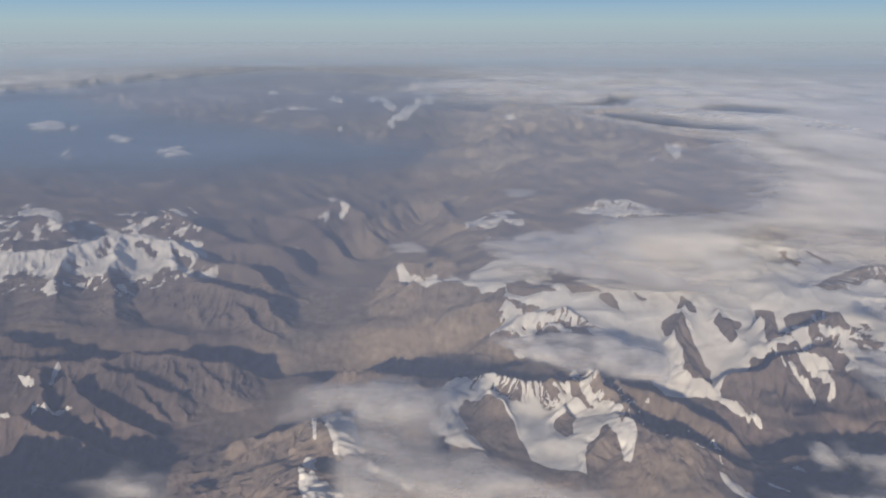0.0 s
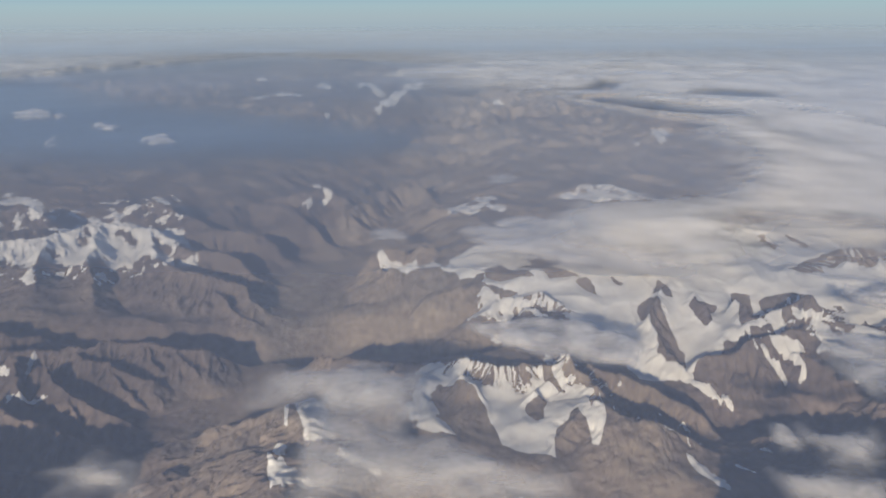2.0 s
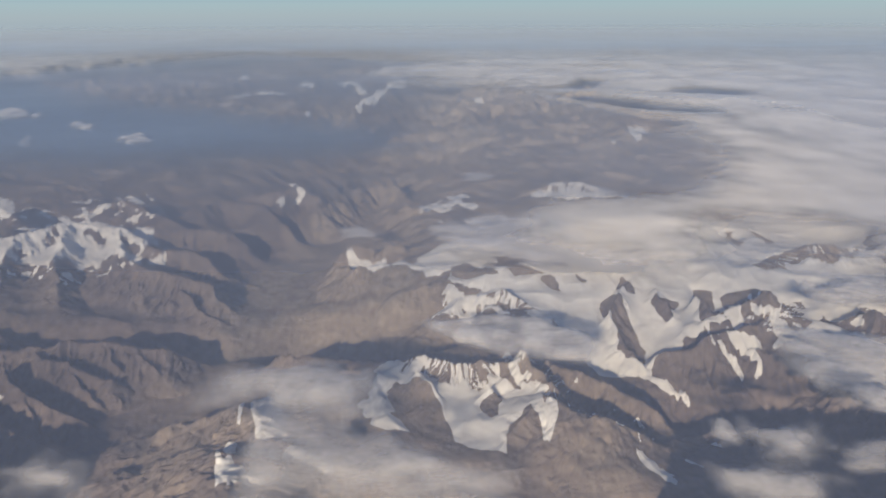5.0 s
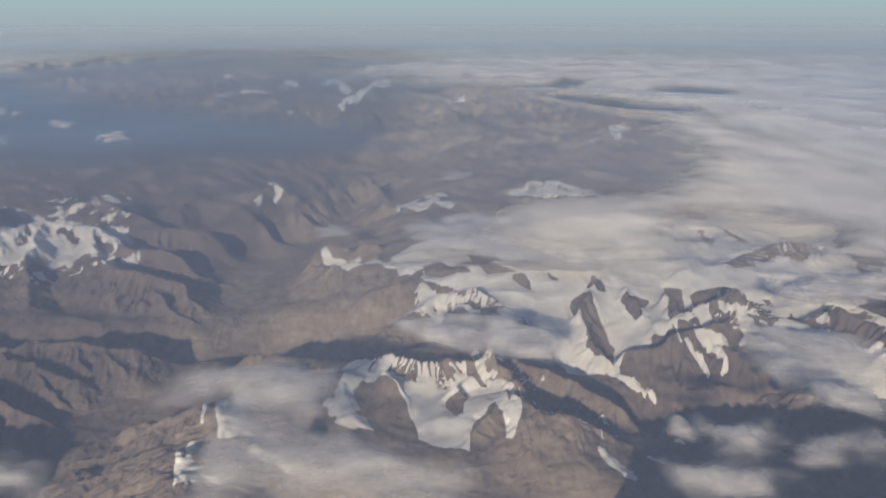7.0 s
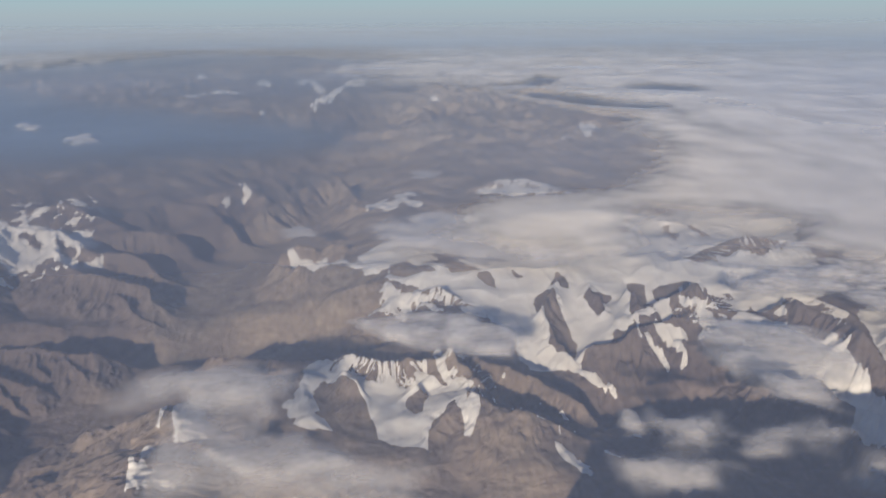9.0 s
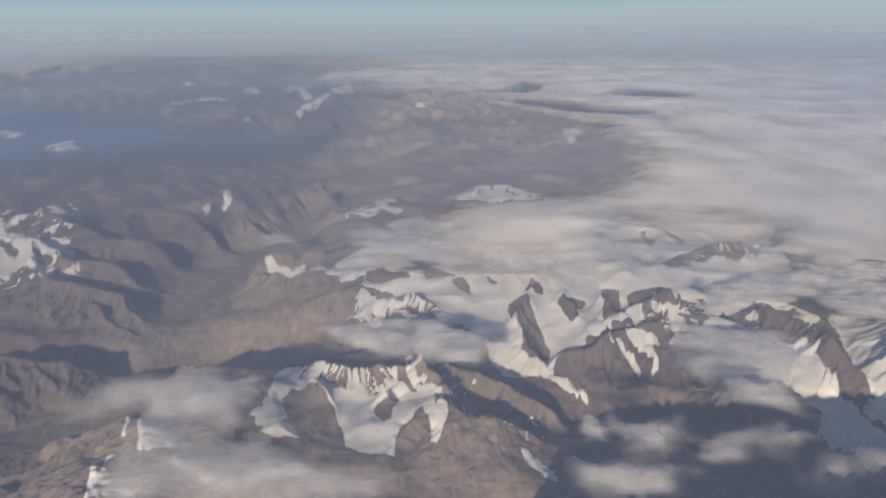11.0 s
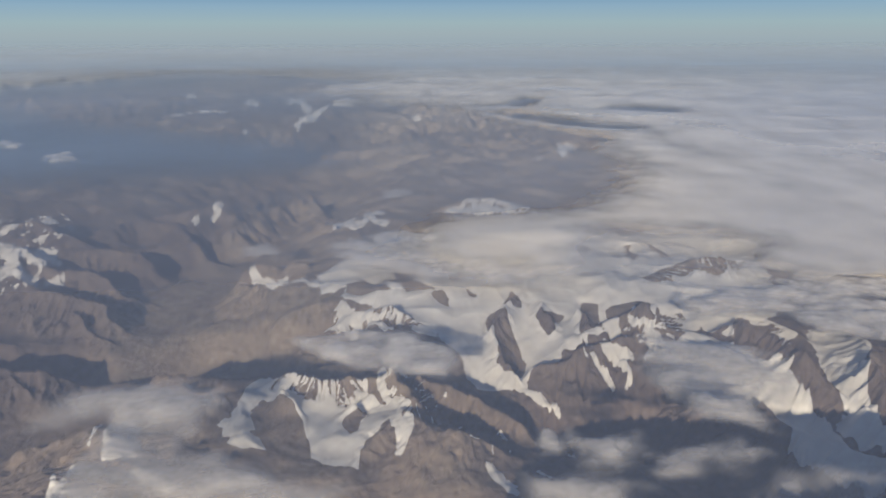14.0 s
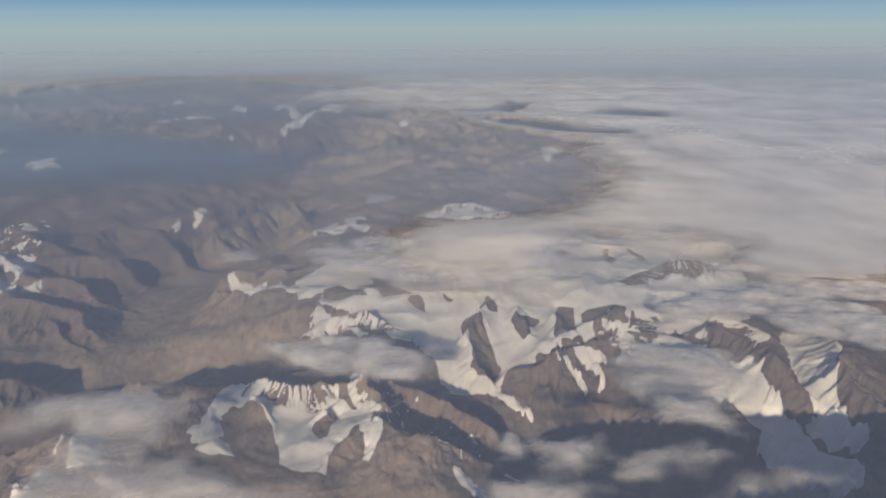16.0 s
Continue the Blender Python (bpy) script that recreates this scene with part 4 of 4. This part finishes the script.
def deck_density(x, y):
    d = in_area(x + 30 * fbm(x / 60, y / 90, 4) * np.clip(y / 900, 0.3, 3), y, DECK_EDGE)
    d = d + 22 * fbm(x / 34, y / 30, 4, 0.6) * np.clip(y / 700, 0.5, 3)
    v = smooth(-20, 48, d * 400 / np.clip(y, 300, 4000) * 1.3)
    for w, line in GAPS:
        e = to_line(x, y + 10 * fbm(x / 50, y / 50, 3), line)[0]
        v = v * smooth(w * 0.3, w * 1.3, e)
    return v * np.clip(0.9 + 0.3 * fbm(x / 90, y / 150, 4) + 0.2 * fbm(x / 26, y / 60, 3) * smooth(500, 900, y), 0.35, 1) * smooth(3850, 2700, y)


vapour("cloud_deck", -3900, 4000, 420, 3870, 420, 420,
       lambda x, y, d: 46 + 14 * smooth(900, 2500, y) + 66 * smooth(2300, 3850, y) - 34 * smooth(1500, 2300, y) + (6 + 34 * smooth(1500, 2300, y)) * smooth(0, 0.55, d)
       + 7 * fbm(x / 200, y / 130, 2, 0.4) * smooth(600, 1500, y) + 7 * fbm(x / 120, y / 150, 2, 0.4) * smooth(900, 2000, y),
       None, deck_density, DECK, "broad grey-white cloud deck with a rippled top", "cloud")


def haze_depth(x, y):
    """Painted opacity of the haze sheet: thicker with distance, thinner over the cloud to keep it bright."""
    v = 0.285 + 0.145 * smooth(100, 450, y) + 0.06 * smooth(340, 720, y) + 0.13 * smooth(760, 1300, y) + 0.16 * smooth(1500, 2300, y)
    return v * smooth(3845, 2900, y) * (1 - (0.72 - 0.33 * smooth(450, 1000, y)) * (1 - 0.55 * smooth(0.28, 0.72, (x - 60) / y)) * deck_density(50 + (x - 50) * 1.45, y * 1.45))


# one flat sheet above the peaks imitates the airlight, no volume of air
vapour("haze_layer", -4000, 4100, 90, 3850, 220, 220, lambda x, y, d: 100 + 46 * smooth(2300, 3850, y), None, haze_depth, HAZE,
       "thin sheet over the whole range, painted with blue distance haze", "haze", "structure")
# second flat sheet, low over the basin, with the blue haze painted on
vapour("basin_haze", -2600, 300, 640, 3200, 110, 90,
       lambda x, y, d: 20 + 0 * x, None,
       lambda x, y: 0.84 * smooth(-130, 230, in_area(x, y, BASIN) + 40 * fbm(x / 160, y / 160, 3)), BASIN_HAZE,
       "flat blue-tinted sheet over the low basin, standing in for haze", "haze", "structure")

def cloud(z, rise, strength, soft, grain, outline, label, puff=0.12):
    """One soft low cloud over the outline."""
    xs, ys = [p[0] for p in outline], [p[1] for p in outline]
    pad = soft * 1.2 + grain

    def dens(x, y):
        d = in_area(x + grain * fbm(x / grain / 2.2, y / grain / 2.2, 4), y + grain * fbm(x / grain / 2.2 + 9, y / grain / 2.2, 4), outline)
        v = smooth(-soft * 0.4, soft, d) * strength
        return v * np.clip(0.85 + 0.9 * fbm(x / grain / 2.4, y / grain / 1.8, 4, 0.5), 0, 1.2)
    nx = int(min(200, max(24, (max(xs) - min(xs)) / 1.6)))
    ny = int(min(160, max(24, (max(ys) - min(ys)) / 1.6)))
    return vapour("cloud", min(xs) - pad, max(xs) + pad, min(ys) - pad, max(ys) + pad, nx, ny,
                  lambda x, y, d: z + rise * np.sqrt(np.clip(d, 0, 1)) * (0.95 + puff * fbm(x / 14, y / 14, 3)), 
                  lambda x, y, d: z - 0.3 * rise * np.sqrt(np.clip(d, 0, 1)), dens, CLOUD, label, "cloud")


cloud(48, 4, 0.40, 10, 14, [(-73.8, 270.2), (-68.1, 290.3), (-56.8, 301.3), (-19.1, 304.2), (5.5, 295.7), (7.9, 279.9), (0.4, 261.0), (-1.7, 244.1), (18.3, 236.3), (49.6, 225.3), (54.7, 208.2), (-41.1, 208.3), (-47.2, 225.4), (-44.9, 244.1), (-38.6, 248.2), (-48.3, 265.6), (-61.9, 272.6)], "thin veil of pale grey cloud over the ridge")
cloud(50, 4, 0.52, 12, 14, [(-65.6, 279.0), (-44.8, 293.1), (-13.2, 295.3), (2.8, 284.0), (-4.5, 266.8), (-30.1, 255.6), (-50.9, 266.8)], "denser bank of grey cloud lying on the ridge")
cloud(35, 3, 0.26, 14, 16, [(-50.7, 254.2), (-17.6, 256.2), (29.5, 248.1), (59.5, 234.9), (58.4, 208.8), (-47.2, 209.0)], "thin veil of pale grey cloud over the ridge")
cloud(16, 4, 0.5, 14, 8, [(-161.2, 269.5), (-144.8, 278.8), (-121.5, 265.4), (-115.8, 250), (-151.7, 250)], "thin veil of pale grey cloud over the ridge")
cloud(46, 3, 0.8, 10, 9, [(26.8, 351.8), (72.8, 366.7), (116.5, 339.2), (114.1, 302.4), (85.3, 308.1), (48.6, 326.1)], "thin veil of pale grey cloud over the ridge")
cloud(29, 2, 0.6, 8, 6, [(-47.9, 592.3), (-22.1, 595.8), (-12.9, 564.5), (-39.9, 559.9)], "thin veil of pale grey cloud over the ridge")
cloud(28, 2, 0.5, 8, 6, [(71, 813.2), (111.1, 813.2), (111.9, 769.7), (73.8, 769.7)], "thin veil of pale grey cloud over the ridge")
cloud(40, 3, 0.8, 8, 7, [(266.2, 403.2), (320.1, 429.8), (368.1, 414.4), (414.6, 389.5), (405.1, 376), (331.4, 382.8), (278.6, 387.6)], "long thin streak of white cloud over the snow")
cloud(40, 3, 0.8, 8, 7, [(324.4, 383.4), (375.7, 388.2), (401.7, 367.2), (384.7, 343.5), (346.4, 347), (332.5, 364.8)], "long thin streak of white cloud over the snow")
cloud(42, 3, 0.8, 9, 7, [(334.8, 471.8), (407.3, 482.8), (476.6, 472), (446.3, 429.8), (387, 447.5)], "long thin streak of white cloud over the snow")
cloud(42, 3, 0.7, 9, 7, [(259.9, 441.4), (313.7, 425), (377.1, 430.4), (480.6, 404), (468.4, 389.4), (325.2, 407.8)], "long thin streak of white cloud over the snow")
cloud(42, 3, 0.8, 9, 8, [(340.9, 439.7), (392.9, 443.2), (446.3, 429.8), (499.3, 402.2), (422.6, 396.7), (366.7, 412.4)], "long thin streak of white cloud over the snow")
cloud(42, 3, 0.8, 9, 8, [(361, 389.4), (404.2, 371.2), (439.6, 334.1), (405.2, 294.9), (371.2, 311.1), (359.6, 341.4)], "long thin streak of white cloud over the snow")
cloud(38, 3, 0.6, 9, 7, [(220.6, 362.9), (276.7, 342.2), (276.4, 307.9), (246.3, 323.6)], "long thin streak of white cloud over the snow")
cloud(32, 3, 0.6, 10, 7, [(221, 331.1), (261.9, 308.1), (261.2, 264.7), (230.6, 282.5)], "small ragged white cloud drifting above the dark valley")
cloud(54, 4.5, 0.62, 8.2, 5.2, [(215.5, 265.9), (239.7, 256.1), (234.4, 240.1), (211.8, 244.4)], "small ragged white cloud drifting above the dark valley")
cloud(54, 4.5, 0.58, 5.8, 11.2, [(141.3, 233.7), (154.2, 237.5), (152.4, 229.9), (139.9, 226.4)], "small ragged white cloud drifting above the dark valley")
cloud(54, 4.5, 0.53, 7.5, 12, [(160.6, 229.2), (177.9, 233.7), (173.8, 216.0), (155.4, 216.0)], "small ragged white cloud drifting above the dark valley")
cloud(20, 8, 1, 9, 15, [(-834.6, 1428.7), (-829.8, 1472.8), (-775.8, 1454.8), (-720.6, 1355.5), (-741.1, 1332.7), (-756.5, 1317.9)], "small bright cloud floating over the blue basin")
cloud(20, 8, 1, 9, 15, [(-742.5, 1411.8), (-728.9, 1411.8), (-697.2, 1347.8), (-708, 1347.8)], "small bright cloud floating over the blue basin")
cloud(20, 8, 1, 9, 15, [(-603.7, 1261.7), (-590.4, 1282.2), (-549.8, 1235.2), (-532.5, 1185.4), (-565.4, 1209.8)], "small bright cloud floating over the blue basin")
cloud(20, 8, 1, 9, 15, [(-459.4, 1106.9), (-442.3, 1128.3), (-424.5, 1150.5), (-395.8, 1086.2), (-419.2, 1066.3)], "small bright cloud floating over the blue basin")
cloud(20, 8, 1, 9, 15, [(-606.7, 1117.5), (-613.3, 1144.9), (-561.5, 1056.6), (-570.4, 1047.1)], "small bright cloud floating over the blue basin")
cloud(36, 3, 0.45, 12, 12, [(228.4, 346.5), (257.4, 353), (304.4, 338.1), (268.6, 281.1), (222, 292.2), (211.7, 308.8)], "thin veil of pale grey cloud over the ridge")
cloud(42, 4, 0.8, 6, 8, [(265.5, 412.8), (277.7, 418.4), (276.7, 406.8), (265.6, 399.6)], "small ragged white cloud drifting above the dark valley")
cloud(42, 4, 0.85, 6, 9, [(268.1, 397.7), (284.9, 408.5), (282.8, 395.6), (268.2, 385.3)], "small ragged white cloud drifting above the dark valley")
cloud(42, 4, 0.8, 7, 10, [(287, 404.7), (310.5, 409), (322.7, 394.8), (296.4, 386.5)], "small ragged white cloud drifting above the dark valley")
cloud(40, 3, 0.8, 16, 16, [(34, 557.3), (84.5, 590.2), (132.5, 580.2), (195.9, 545.7), (176.9, 442.2), (110.2, 456.8), (73.6, 485.1), (40.9, 498.7)], "thin veil of pale grey cloud over the ridge")
cloud(54, 5.5, 0.48, 4.2, 7.5, [(137.3, 231.8), (146.5, 237.9), (152.7, 234.5), (148.7, 226.9), (139.6, 226.4)], "small ragged white cloud drifting above the dark valley")
cloud(54, 3.5, 0.48, 7.5, 9, [(158.0, 224.1), (166.8, 231.3), (178.6, 232.3), (181.9, 222.0), (171.8, 211.8), (158.8, 211.2)], "small ragged white cloud drifting above the dark valley")
cloud(54, 3.5, 0.53, 9.1, 9.8, [(177.8, 216.8), (191.2, 223.1), (208.3, 225.6), (216.5, 219.1), (208.8, 212.3), (189.9, 208.6)], "small ragged white cloud drifting above the dark valley")
cloud(54, 3.5, 0.48, 7.5, 9, [(210.6, 219.5), (226.4, 224.2), (230.0, 217.9), (216.8, 209.7)], "small ragged white cloud drifting above the dark valley")
cloud(54, 3.5, 0.44, 9.1, 10.5, [(216.3, 201.2), (237.3, 208.1), (260.1, 202.6), (262.2, 187.6), (212.3, 185.8)], "small ragged white cloud drifting above the dark valley")
cloud(54, 3.5, 0.53, 7.5, 9, [(151.7, 223.2), (166.3, 235.0), (183.2, 233.6), (181.6, 222.6), (171.7, 213.1), (156.0, 210.8)], "small ragged white cloud drifting above the dark valley")
cloud(54, 3.5, 0.51, 8.2, 10.5, [(176.7, 209.1), (196.0, 222.2), (223.1, 224.0), (220.3, 212.0), (196.2, 204.8), (179.1, 204.2)], "small ragged white cloud drifting above the dark valley")
cloud(54, 3.5, 0.42, 8.2, 10.5, [(132.2, 208.6), (154.1, 212.0), (169.8, 202.2), (167.6, 189.9), (131.0, 192.8)], "small ragged white cloud drifting above the dark valley")


# ---- the sky far behind
def sky_backdrop():
    me = bpy.data.meshes.new("backdrop")
    n, co, fa = 96, [], []
    for i in range(n + 1):
        a = radians(-75 + 150 * i / n)
        for z in (-260, 960):
            co.append((50 + 4930 * math.sin(a), 4930 * math.cos(a), z))
        if i:
            fa.append((2 * i - 2, 2 * i, 2 * i + 1, 2 * i - 1))
    me.from_pydata(co, [], fa)
    m = bpy.data.materials.new("distant_sky")
    m.use_nodes = True
    nt = m.node_tree
    nt.nodes.remove(nt.nodes["Principled BSDF"])
    g = nt.nodes.new("ShaderNodeNewGeometry")
    s = nt.nodes.new("ShaderNodeSeparateXYZ")
    nt.links.new(g.outputs["Position"], s.inputs[0])
    r = add(nt, "ShaderNodeMapRange", From_Min=-122.0, From_Max=735.0)
    nt.links.new(s.outputs[2], r.inputs["Value"])
    em = nt.nodes.new("ShaderNodeEmission")
    c = ramp(nt, r.outputs[0], [(0.1, (0.215, 0.275, 0.36)), (0.2, (0.245, 0.31, 0.38)), (0.36, (0.285, 0.36, 0.40)), (0.44, (0.28, 0.385, 0.425)), (0.56, (0.22, 0.35, 0.46)), (0.66, (0.14, 0.27, 0.43)), (1.0, (0.08, 0.18, 0.36))])
    nt.links.new(c, em.inputs[0])
    nt.links.new(em.outputs[0], nt.nodes["Material Output"].inputs[0])
    me.materials.append(m)
    return tagged(new("backdrop", me), "pale horizon haze fading up into blue sky", "sky", kind="structure")


sky_backdrop()
